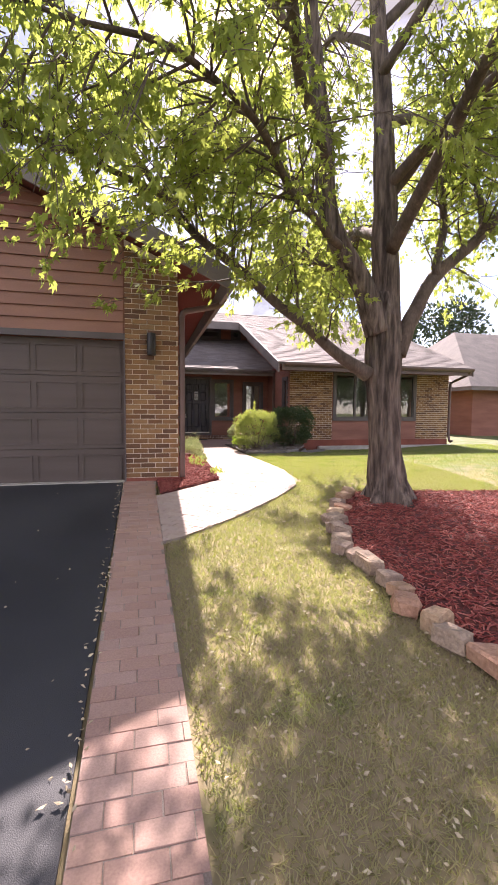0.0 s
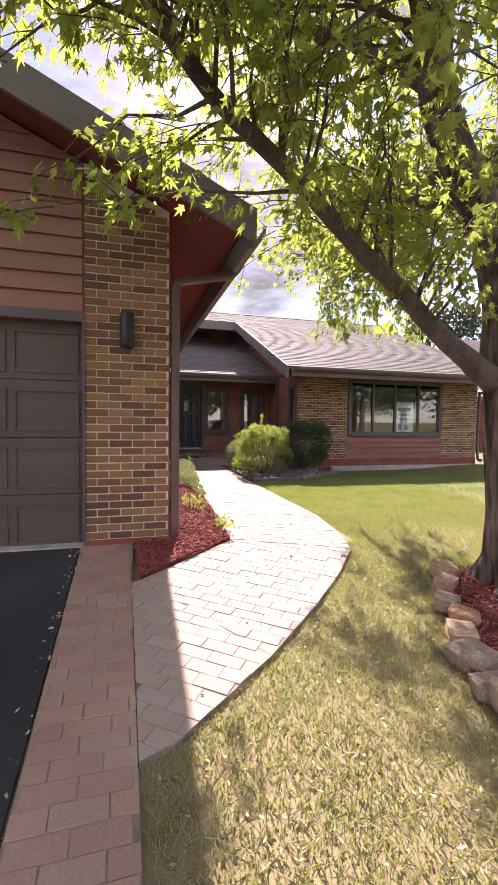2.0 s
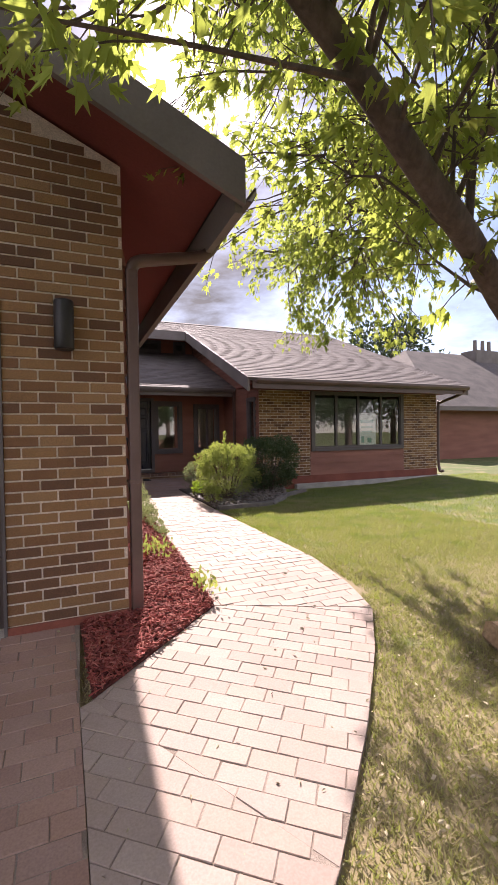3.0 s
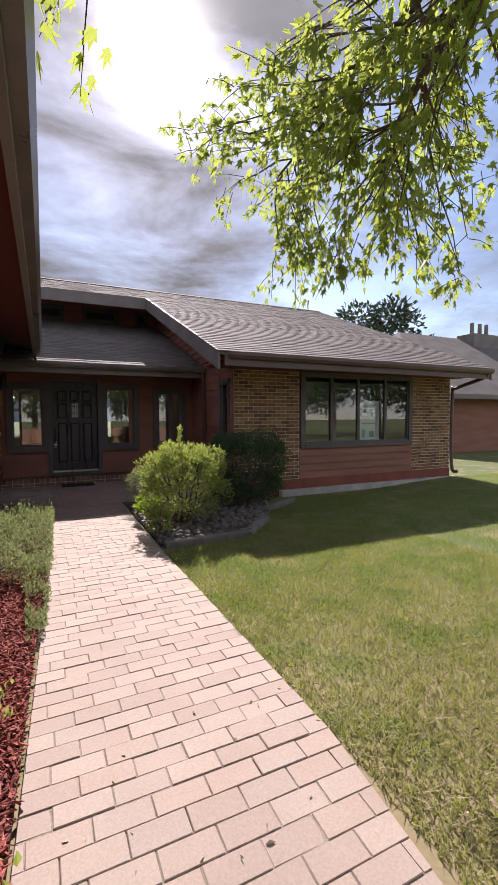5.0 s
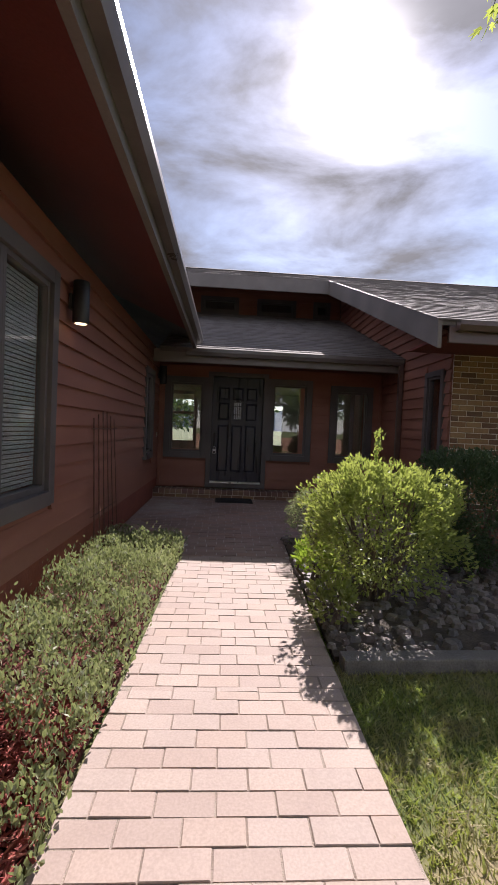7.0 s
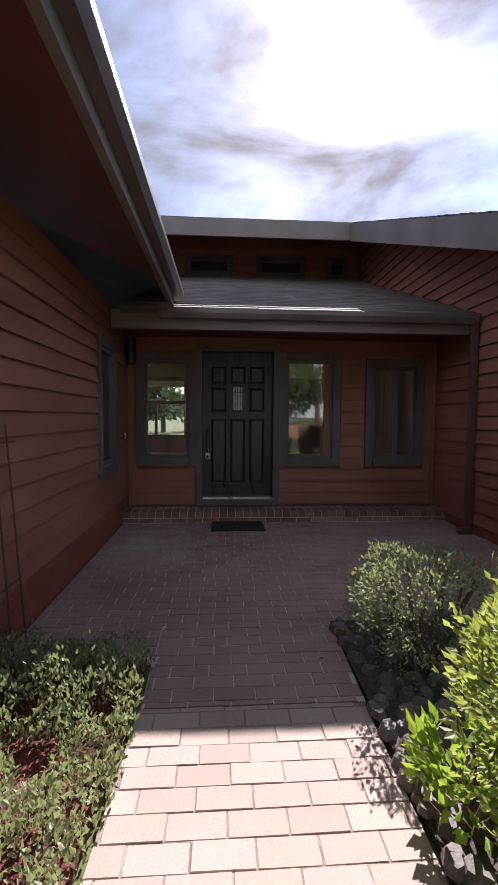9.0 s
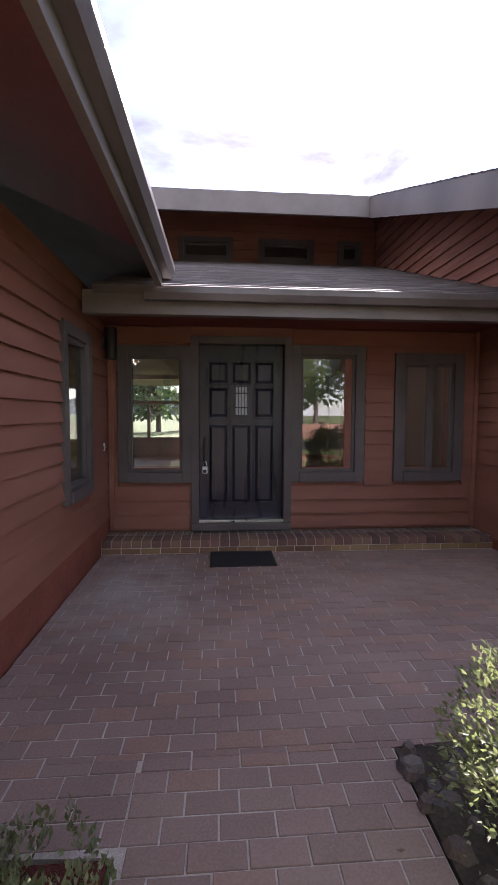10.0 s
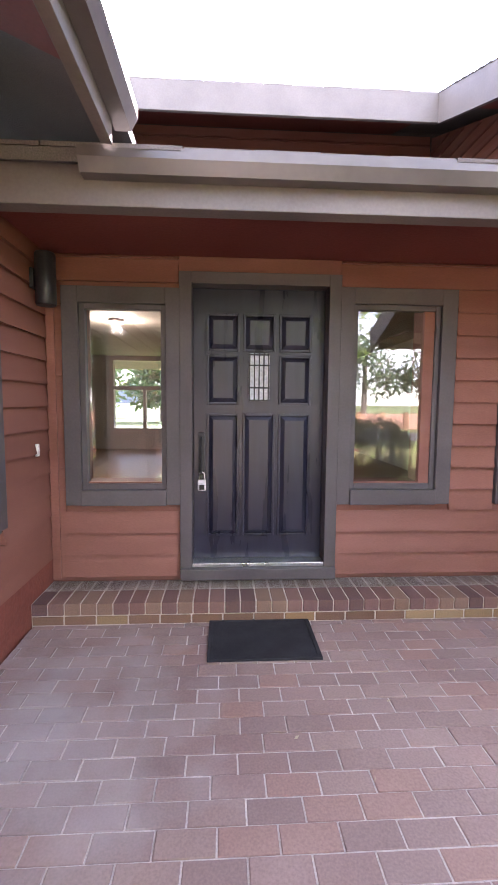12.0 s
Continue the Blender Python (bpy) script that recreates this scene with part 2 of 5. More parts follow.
M_COBBLE = mat("river_stone", (0.1, 0.088, 0.08), (0.19, 0.165, 0.15), 0.7, 12, 0.3, 80,
               palette=[(0.16, 0.14, 0.125), (0.1, 0.09, 0.085), (0.2, 0.17, 0.15), (0.14, 0.105, 0.09)], island=True)
M_SHINGLE = mat("shingle", (0.12, 0.103, 0.095), (0.19, 0.165, 0.15), 0.92, 1.2, 0.6, 150, depth=0.006,
                palette=[(0.14, 0.12, 0.11), (0.18, 0.158, 0.145), (0.115, 0.1, 0.095), (0.16, 0.142, 0.132)], island=True, amount=0.6)
M_ROOF = mat("roof_felt", (0.10, 0.09, 0.084), (0.15, 0.132, 0.122), 0.92, 1.4, 0.5, 120, depth=0.006)
M_BLACK = mat("black_metal", (0.012, 0.012, 0.013), (0.024, 0.024, 0.026), 0.45, 5.0, 0.1, 90, spec=0.5)
M_RUBBER = mat("rubber_mat", (0.014, 0.015, 0.018), (0.03, 0.031, 0.035), 0.85, 7.0, 0.5, 220)
M_STEEL = mat("brushed_steel", (0.55, 0.55, 0.54), (0.7, 0.7, 0.69), 0.3, 6.0, 0.1, 90, metal=1.0)
M_WHITE = mat("white_plastic", (0.7, 0.69, 0.66), (0.8, 0.79, 0.76), 0.5, 6.0, 0.05, 60)
M_IRON = mat("rusty_iron", (0.07, 0.032, 0.024), (0.13, 0.06, 0.042), 0.7, 14.0, 0.3, 90)
M_PLASTER = mat("interior_plaster", (0.26, 0.235, 0.2), (0.32, 0.29, 0.25), 0.9, 1.5, 0.1, 60)
M_WOODFLOOR = mat("interior_wood", (0.2, 0.11, 0.06), (0.28, 0.165, 0.09), 0.4, 2.0, 0.1, 60, stretch=(1, 6, 1))
M_BLIND = mat("blind_slat", (0.55, 0.54, 0.52), (0.65, 0.64, 0.61), 0.6, 4.0, 0.05, 60)
M_GLASS = glassy("window_glass")
M_LAMP = glow_mat("lamp_glow", (1.0, 0.72, 0.38), 1.2)
M_PAPER = mat("sign_paper", (0.62, 0.64, 0.62), (0.7, 0.72, 0.7), 0.7, 5.0, 0.05, 60)
M_INK = mat("sign_ink", (0.12, 0.3, 0.27), (0.16, 0.36, 0.33), 0.7, 5.0, 0.05, 60)
M_DRYLEAF = mat("dry_leaf", (0.34, 0.28, 0.18), (0.52, 0.45, 0.31), 0.8, 9.0, 0.2, 60)

# lawn: one surface for soil and blades, with dry patches of a shape of their own
M_GRASS = mat("lawn_soil", (0.11, 0.125, 0.04), (0.075, 0.12, 0.022), 0.95, 0.55, 0.25, 45, depth=0.01)
M_BLADE = leafy("grass_blade", [(0.18, 0.24, 0.06), (0.11, 0.17, 0.036), (0.28, 0.275, 0.12), (0.15, 0.205, 0.05), (0.36, 0.32, 0.18)], (0.32, 0.42, 0.06), 0.4, 0.6)


def dry_patches(m, dry, centre, width, scale):
    """Mixes dry straw into a grass material, more of it round a dry corner of the lawn."""
    t = m.node_tree
    b = t.nodes["Principled BSDF"]
    src = b.inputs["Base Color"].links[0].from_socket
    geo = t.nodes.new("ShaderNodeNewGeometry")
    d = t.nodes.new("ShaderNodeVectorMath")
    d.operation = "DISTANCE"
    d.inputs[1].default_value = centre
    t.links.new(geo.outputs["Position"], d.inputs[0])
    r = t.nodes.new("ShaderNodeMapRange")
    r.inputs[1].default_value, r.inputs[2].default_value, r.inputs[3].default_value, r.inputs[4].default_value = width * 0.4, width, 0.27, -0.06
    t.links.new(d.outputs["Value"], r.inputs[0])
    n = t.nodes.new("ShaderNodeTexNoise")
    n.inputs["Scale"].default_value, n.inputs["Detail"].default_value = scale, 4
    t.links.new(geo.outputs["Position"], n.inputs["Vector"])
    a = t.nodes.new("ShaderNodeMath")
    a.operation = "ADD"
    t.links.new(r.outputs[0], a.inputs[0])
    t.links.new(n.outputs[0], a.inputs[1])
    ramp = t.nodes.new("ShaderNodeMapRange")
    ramp.inputs[1].default_value, ramp.inputs[2].default_value = 0.45, 0.7
    t.links.new(a.outputs[0], ramp.inputs[0])
    mx = t.nodes.new("ShaderNodeMix")
    mx.data_type = "RGBA"
    mx.inputs[7].default_value = (*dry, 1)
    t.links.new(ramp.outputs[0], mx.inputs[0])
    t.links.new(src, mx.inputs[6])
    t.links.new(mx.outputs[2], b.inputs["Base Color"])


dry_patches(M_GRASS, (0.26, 0.21, 0.12), (2.0, -3.0, -0.3), 6.5, 2.6)
dry_patches(M_BLADE, (0.40, 0.31, 0.2), (2.3, -2.6, -0.3), 8.5, 2.6)

# ---- building helpers ----


def thing(name, at, label, category, group="", kind=""):
    """An Empty at a thing's base."""
    e = new(name)
    e.location = at
    e["base"] = [float(c) for c in at]
    return tagged(e, label, category, group, kind)


def part(name, bm, material, parent=None, label=""):
    """Links a bmesh in world coordinates as one mesh object, under a thing or a part."""
    me = bpy.data.meshes.new(name)
    bm.to_mesh(me)
    bm.free()
    me.materials.append(material)
    ob = new(name, me)
    if parent is not None:
        ob.parent = parent
        if "base" in parent:
            ob.matrix_parent_inverse = Matrix.Translation(-Vector(parent["base"]))
    if label:
        ob["label"] = label
    return ob


def box(bm, x0, x1, y0, y1, z0, z1, m=None):
    vs = [bm.verts.new((x, y, z)) for z in (z0, z1) for x, y in ((x0, y0), (x1, y0), (x1, y1), (x0, y1))]
    if m is not None:
        for v in vs:
            v.co = m @ v.co
    for f in ((3, 2, 1, 0), (4, 5, 6, 7), (0, 1, 5, 4), (1, 2, 6, 5), (2, 3, 7, 6), (3, 0, 4, 7)):
        bm.faces.new([vs[i] for i in f])
    return vs


def bevelled(bm, width):
    bmesh.ops.bevel(bm, geom=list(bm.edges), offset=width, segments=2, profile=0.6, affect="EDGES")
    return bm


def boxed(x0, x1, y0, y1, z0, z1, bevel=0.0):
    bm = bmesh.new()
    box(bm, x0, x1, y0, y1, z0, z1)
    return bevelled(bm, bevel) if bevel else bm


def prism(points, axis, a, b):
    """A closed solid from an outline: points in the two other axes, swept from a to b."""
    bm = bmesh.new()
    def put(p, s):
        return {"x": (s, p[0], p[1]), "y": (p[0], s, p[1]), "z": (p[0], p[1], s)}[axis]
    lo = [bm.verts.new(put(p, a)) for p in points]
    hi = [bm.verts.new(put(p, b)) for p in points]
    bm.faces.new(lo[::-1])
    bm.faces.new(hi)
    n = len(points)
    for i in range(n):
        bm.faces.new((lo[i], lo[(i + 1) % n], hi[(i + 1) % n], hi[i]))
    bmesh.ops.recalc_face_normals(bm, faces=bm.faces)
    return bm


def tube(bm, pts, radii, sides=8):
    """A tapered tube along points."""
    rings = []
    pts = [Vector(p) for p in pts]
    for i, p in enumerate(pts):
        d = (pts[min(i + 1, len(pts) - 1)] - pts[max(i - 1, 0)]).normalized()
        u = d.orthogonal().normalized() if i == 0 else (u - d * u.dot(d)).normalized()
        w = d.cross(u)
        rings.append([bm.verts.new(p + (u * math.cos(a) + w * math.sin(a)) * radii[i]) for a in (2 * math.pi * k / sides for k in range(sides))])
    for a, b in zip(rings, rings[1:]):
        for k in range(sides):
            bm.faces.new((a[k], a[(k + 1) % sides], b[(k + 1) % sides], b[k]))
    bm.faces.new(rings[0][::-1])
    bm.faces.new(rings[-1])
    return rings


def smooth(pts, radii, n=5):
    """A Catmull-Rom curve through points, with radii."""
    P = [Vector(p) for p in pts]
    out, rad = [], []
    for i in range(len(P) - 1):
        a, b, c, d = P[max(i - 1, 0)], P[i], P[i + 1], P[min(i + 2, len(P) - 1)]
        for k in range(n):
            t = k / n
            out.append(0.5 * ((2 * b) + (c - a) * t + (2 * a - 5 * b + 4 * c - d) * t * t + (3 * b - a - 3 * c + d) * t ** 3))
            rad.append(radii[i] * (1 - t) + radii[i + 1] * t)
    return out + [P[-1]], rad + [radii[-1]]


def shaded(ob):
    for p in ob.data.polygons:
        p.use_smooth = True
    return ob


def mesh_of(name, verts, faces, material):
    me = bpy.data.meshes.new(name)
    me.from_pydata(verts, [], faces)
    me.materials.append(material)
    return me


def step01(v):
    v = min(max(v, 0.0), 1.0)
    return v * v * (3 - 2 * v)


def gz(x, y):
    """The height of the ground: level by the house, falling to the street."""
    z = 0.07 * (max(y, -13.0) - 0.5) if y < 0.5 else 0.0
    return z - 0.2 * step01((x - 3.7) / 1.4) * step01((y - 3.0) / 2.6) * (1 - 0.6 * step01((x - 8) / 3))


def wall_mesh(name, axis, a, b, u0, u1, z0, z1, holes, material, kind="structure", parent=None):
    """A wall with real openings: axis is its normal, a to b its thickness; holes are (u0, u1, z0, z1)."""
    us = sorted({u0, u1, *[h[0] for h in holes], *[h[1] for h in holes]})
    zs = sorted({z0, z1, *[h[2] for h in holes], *[h[3] for h in holes]})
    bm = bmesh.new()
    for i in range(len(us) - 1):
        run = None
        for j in range(len(zs) - 1):
            cu, cz = (us[i] + us[i + 1]) / 2, (zs[j] + zs[j + 1]) / 2
            solid = not any(h[0] < cu < h[1] and h[2] < cz < h[3] for h in holes)
            if solid and run is None:
                run = zs[j]
            if run is not None and (not solid or j == len(zs) - 2):
                top = zs[j + 1] if solid else zs[j]
                if axis == "y":
                    box(bm, us[i], us[i + 1], a, b, run, top)
                else:
                    box(bm, a, b, us[i], us[i + 1], run, top)
                run = None
    ob = part(name, bm, material, parent)
    return tagged(ob, kind=kind)


def siding(wall, axis, face, sign, u0, u1, z0, z1, holes, material, pitch=0.158, top=None):
    """Lap boards, each a piece of the wall; top(u) caps them under a slope."""
    z = z0
    while z < z1 - 0.02:
        zt = min(z + pitch, z1)
        cuts = [(h[0], h[1]) for h in holes if h[2] < zt - 0.02 and h[3] > z + 0.02]
        spans, at = [], u0
        for a, b in sorted(cuts):
            if a > at:
                spans.append((at, a))
            at = max(at, b)
        if at < u1:
            spans.append((at, u1))
        for a, b in spans:
            if top is not None:
                free = [a + (b - a) * k / 200 for k in range(201) if top(a + (b - a) * k / 200) > z + 0.025]
                if not free:
                    continue
                a, b = free[0], free[-1]
            if b - a < 0.03:
                continue
            bm = bmesh.new()
            lo, hi = 0.031, 0.003
            ends = []
            for u in (a + 0.001, b - 0.001):
                zz = zt - 0.007 if top is None else min(zt - 0.007, top(u))
                ring = [(0.0, z + 0.004), (lo, z), (lo - 0.002, z + 0.008), (hi, max(zz, z + 0.007)), (0.0, max(zz, z + 0.007))]
                ends.append([bm.verts.new((u, face + sign * d, h) if axis == "y" else (face + sign * d, u, h)) for d, h in ring])
            bm.faces.new(ends[0])
            bm.faces.new(ends[1][::-1])
            for k in range(5):
                bm.faces.new((ends[0][k], ends[1][k], ends[1][(k + 1) % 5], ends[0][(k + 1) % 5]))
            bmesh.ops.recalc_face_normals(bm, faces=bm.faces)
            part("siding_board", bm, material, wall)
        z += pitch


def window_unit(name, axis, face, sign, u0, u1, z0, z1, label, mullions=(), casing=0.11, sill=True, blind=False, bars=()):
    """A cased window in a wall: casing, sill, sash frames, panes. u0..z1 is the outside of the casing."""
    def b(a0, a1, d0, d1, h0, h1, bevel=0.004):
        lo, hi = sorted((face + sign * d0, face + sign * d1))
        return boxed(a0, a1, lo, hi, h0, h1, bevel) if axis == "y" else boxed(lo, hi, a0, a1, h0, h1, bevel)
    base = ((u0 + u1) / 2, face, z0) if axis == "y" else (face, (u0 + u1) / 2, z0)
    w = thing(name, base, label, "window", kind="structure")
    c = casing
    part("casing", b(u0, u0 + c, 0, 0.042, z0, z1), M_TRIM, w)
    part("casing", b(u1 - c, u1, 0, 0.042, z0, z1), M_TRIM, w)
    part("casing", b(u0 + c, u1 - c, 0, 0.042, z1 - c, z1), M_TRIM, w)
    if sill:
        part("window_sill", b(u0 + c, u1 - c, 0, 0.06, z0, z0 + c), M_TRIM, w)
    else:
        part("casing", b(u0 + c, u1 - c, 0, 0.042, z0, z0 + c), M_TRIM, w)
    i0, i1, k0, k1 = u0 + c, u1 - c, z0 + c, z1 - c
    edges = [i0, *mullions, i1]
    for a, e in zip(edges, edges[1:]):
        f = part("sash", b(a, a + 0.035, -0.05, 0.012, k0, k1, 0.003), M_TRIM, w)
        part("stile", b(e - 0.035, e, -0.05, 0.012, k0, k1, 0.003), M_TRIM, f)
        part("rail", b(a + 0.035, e - 0.035, -0.05, 0.012, k0, k0 + 0.04, 0.003), M_TRIM, f)
        part("rail", b(a + 0.035, e - 0.035, -0.05, 0.012, k1 - 0.035, k1, 0.003), M_TRIM, f)
        for h in bars:
            part("glazing_bar", b(a + 0.035, e - 0.035, -0.045, 0.008, h, h + 0.025, 0.003), M_TRIM, f)
        pane = part("pane", b(a + 0.03, e - 0.03, -0.026, -0.02, k0 + 0.03, k1 - 0.03, 0), M_GLASS, w)
        pane.visible_shadow = False
        if blind:
            h = k0 + 0.05
            while h < k1 - 0.05:
                part("blind_slat", b(a + 0.04, e - 0.04, -0.06, -0.052, h, h + 0.021, 0), M_BLIND, w)
                h += 0.028
    return w


def salt_stain(m, centre, radius):
    """Pale mineral bloom on paving round a damp corner, broken up by noise."""
    t = m.node_tree
    b = t.nodes["Principled BSDF"]
    src = b.inputs["Base Color"].links[0].from_socket
    geo = t.nodes.new("ShaderNodeNewGeometry")
    d = t.nodes.new("ShaderNodeVectorMath")
    d.operation = "DISTANCE"
    d.inputs[1].default_value = centre
    t.links.new(geo.outputs["Position"], d.inputs[0])
    r = t.nodes.new("ShaderNodeMapRange")
    r.inputs[1].default_value, r.inputs[2].default_value, r.inputs[3].default_value, r.inputs[4].default_value = 0.1, radius, 0.36, -0.2
    t.links.new(d.outputs["Value"], r.inputs[0])
    n = t.nodes.new("ShaderNodeTexNoise")
    n.inputs["Scale"].default_value, n.inputs["Detail"].default_value = 3.0, 6
    t.links.new(geo.outputs["Position"], n.inputs["Vector"])
    a = t.nodes.new("ShaderNodeMath")
    a.operation = "ADD"
    t.links.new(r.outputs[0], a.inputs[0])
    t.links.new(n.outputs[0], a.inputs[1])
    q = t.nodes.new("ShaderNodeMapRange")
    q.inputs[1].default_value, q.inputs[2].default_value, q.inputs[4].default_value = 0.5, 0.95, 0.6
    t.links.new(a.outputs[0], q.inputs[0])
    mx = t.nodes.new("ShaderNodeMix")
    mx.data_type = "RGBA"
    mx.inputs[7].default_value = (0.46, 0.43, 0.41, 1)
    t.links.new(q.outputs[0], mx.inputs[0])
    t.links.new(src, mx.inputs[6])
    t.links.new(mx.outputs[2], b.inputs["Base Color"])


salt_stain(M_COURT, (1.2, 8.2, 0.0), 1.3)

# ---- ground ----
xs = sorted({-2500.0, -800.0, -250.0, -90.0, -45.0, -25.0, -15.0, 28.0, 40.0, 60.0, 120.0, 300.0, 900.0, 2500.0, *[round(-10 + 0.35 * i, 3) for i in range(92)]})
ys = sorted({-2500.0, -800.0, -250.0, -90.0, -45.0, -30.0, -20.0, -16.0, 16.0, 22.0, 35.0, 60.0, 120.0, 300.0, 900.0, 2500.0, *[round(-13 + 0.35 * i, 3) for i in range(76)]})
gv = [(x, y, gz(x, y) - 0.03 + (0.012 * noise.noise((x * 0.9, y * 0.9, 0)) if x > 2.8 and y < 3.5 else 0)) for y in ys for x in xs]
gf = [(j * len(xs) + i, j * len(xs) + i + 1, (j + 1) * len(xs) + i + 1, (j + 1) * len(xs) + i) for j in range(len(ys) - 1) for i in range(len(xs) - 1)]
ground = tagged(new("ground", mesh_of("ground", gv, gf, M_GRASS)), "lawn of green grass with dry straw patches", "lawn", kind="structure")
shaded(ground)


def sheet(name, outline, lift, material, label, category, grid=0.3, thick=0.03):
    """A flat layer over the ground, following its fall: an outline cut into strips along y."""
    bm = bmesh.new()
    vs = [bm.verts.new((x, y, 0)) for x, y in outline]
    bm.faces.new(vs)
    y = min(p[1] for p in outline) + grid
    while y < max(p[1] for p in outline):
        bmesh.ops.bisect_plane(bm, geom=bm.verts[:] + bm.edges[:] + bm.faces[:], plane_co=(0, y, 0), plane_no=(0, 1, 0))
        y += grid
    for v in bm.verts:
        v.co.z = gz(min(v.co.x, 3.6), v.co.y) + lift
    r = bmesh.ops.extrude_face_region(bm, geom=bm.faces[:])
    for v in r["geom"]:
        if isinstance(v, bmesh.types.BMVert):
            v.co.z -= thick
    bmesh.ops.recalc_face_normals(bm, faces=bm.faces)
    return tagged(part(name, bm, material), label, category, kind="structure")


sheet("driveway", [(-8.5, -16), (-0.1, -16), (-0.06, -0.02), (-8.5, -0.02)], -0.012, M_ASPHALT, "black sealed asphalt driveway before the garage", "driveway", 0.6)
sheet("garage_apron", [(-5.2, -0.02), (-0.03, -0.02), (-0.03, 0.1), (-5.2, 0.1)], 0.0, M_CONCRETE, "pale concrete sill under the garage door", "apron", 0.3)
road_pts = [(-60, -24), (60, -24), (60, -16), (-60, -16)]
sheet("road", road_pts, 0.012, M_ASPHALT, "asphalt street in front of the lots", "road", 2.0)

# beds
LEFT_BED = [(0.45, -0.86), (1.35, -0.1), (1.42, 1.4), (1.52, 3.3), (1.6, 6.0), (0.77, 6.0), (0.77, 0.0), (0.42, -0.02)]
TREE_BED = [(2.1, -2.5), (2.02, -3.3), (1.98, -4.2), (2.15, -5.0), (2.7, -5.6), (4.0, -5.9), (6.0, -5.4), (7.0, -3.8), (6.6, -2.2), (5.2, -1.45), (3.9, -1.25), (3.0, -1.2), (2.55, -1.75)]
RIGHT_BED = [(2.66, 3.72), (3.75, 3.78), (4.35, 4.5), (4.97, 5.6), (4.97, 6.5), (2.72, 6.4)]
sheet("mulch_bed", LEFT_BED, 0.012, M_SOIL, "bed of red wood mulch along the garage wall", "mulch bed")
sheet("tree_bed", TREE_BED, 0.02, M_SOIL, "mounded bed of red wood mulch round the tree", "mulch bed")
sheet("shrub_bed", RIGHT_BED, 0.01, mat("bed_earth", (0.05, 0.04, 0.032), (0.1, 0.08, 0.062), 0.95, 6, 0.8, 60), "dark earth bed under the shrubs", "planting bed")


def inside(p, poly):
    hit = False
    for (x0, y0), (x1, y1) in zip(poly, poly[1:] + poly[:1]):
        if (y0 > p[1]) != (y1 > p[1]) and p[0] < (x1 - x0) * (p[1] - y0) / (y1 - y0) + x0:
            hit = not hit
    return hit


def scatter(poly, count, rng):
    x0, x1 = min(p[0] for p in poly), max(p[0] for p in poly)
    y0, y1 = min(p[1] for p in poly), max(p[1] for p in poly)
    out = []
    while len(out) < count:
        p = (rng.uniform(x0, x1), rng.uniform(y0, y1))
        if inside(p, poly):
            out.append(p)
    return out


def chips(name, poly, count, label, seed):
    rng = random.Random(seed)
    vs, fs = [], []
    for x, y in scatter(poly, count, rng):
        L, W = rng.uniform(0.012, 0.042), rng.uniform(0.003, 0.008)
        m = pose(x, y, gz(min(x, 3.6), y) + rng.uniform(0.014, 0.04), rng.uniform(-28, 28), rng.uniform(-28, 28), rng.uniform(0, 360))
        k = len(vs)
        for c in ((-L, -W, 0), (L, -W * 0.5, 0.003), (L * 0.9, W, 0), (-L, W * 0.8, 0.004), (0, 0, 0.008)):
            vs.append(m @ Vector(c))
        fs += [(k, k + 1, k + 4), (k + 1, k + 2, k + 4), (k + 2, k + 3, k + 4), (k + 3, k, k + 4)]
    return tagged(new(name, mesh_of(name, vs, fs, M_MULCH)), label, "mulch", kind="stuff")


chips("mulch_chips", LEFT_BED[:4] + [(0.8, 3.3), (0.77, 0.0), (0.45, -0.04)], 12000, "shredded red wood mulch chips", 3)
chips("mulch_chips", TREE_BED, 30000, "shredded red wood mulch chips round the tree", 4)

# ---- garage ----
GX0, GX1, RIDGE = -5.75, 0.75, -2.5
SLOPE = 0.432


def garage_top(x):
    return 3.46 - SLOPE * (abs(x - RIDGE) - (0.0 - RIDGE)) - 0.02


garage_front = tagged(part("wall_garage_front", prism([(GX0, -0.3), (-5.0, -0.3), (-5.0, 2.03), (-0.03, 2.03), (-0.03, -0.3), (GX1, -0.3), (GX1, garage_top(GX1)), (RIDGE, garage_top(RIDGE)), (GX0, garage_top(GX0))], "y", 0.0, 0.2), M_SIDING),
                      "garage gable front of brick pier and painted lap siding", "wall", kind="structure")
siding(garage_front, "y", 0.0, -1, -5.0, RIDGE, 2.12, 4.4, [], M_SIDING_OLD, 0.165, top=garage_top)
siding(garage_front, "y", 0.0, -1, RIDGE, -0.03, 2.12, 4.4, [], M_SIDING_OLD, 0.165, top=garage_top)
part("head_trim", boxed(-5.1, -0.012, -0.03, 0.0, 2.03, 2.12, 0.004), M_TRIM, garage_front)
part("foundation", boxed(-0.02, 0.76, -0.03, 0.0, -0.3, 0.012, 0.006), M_FOUND, garage_front)

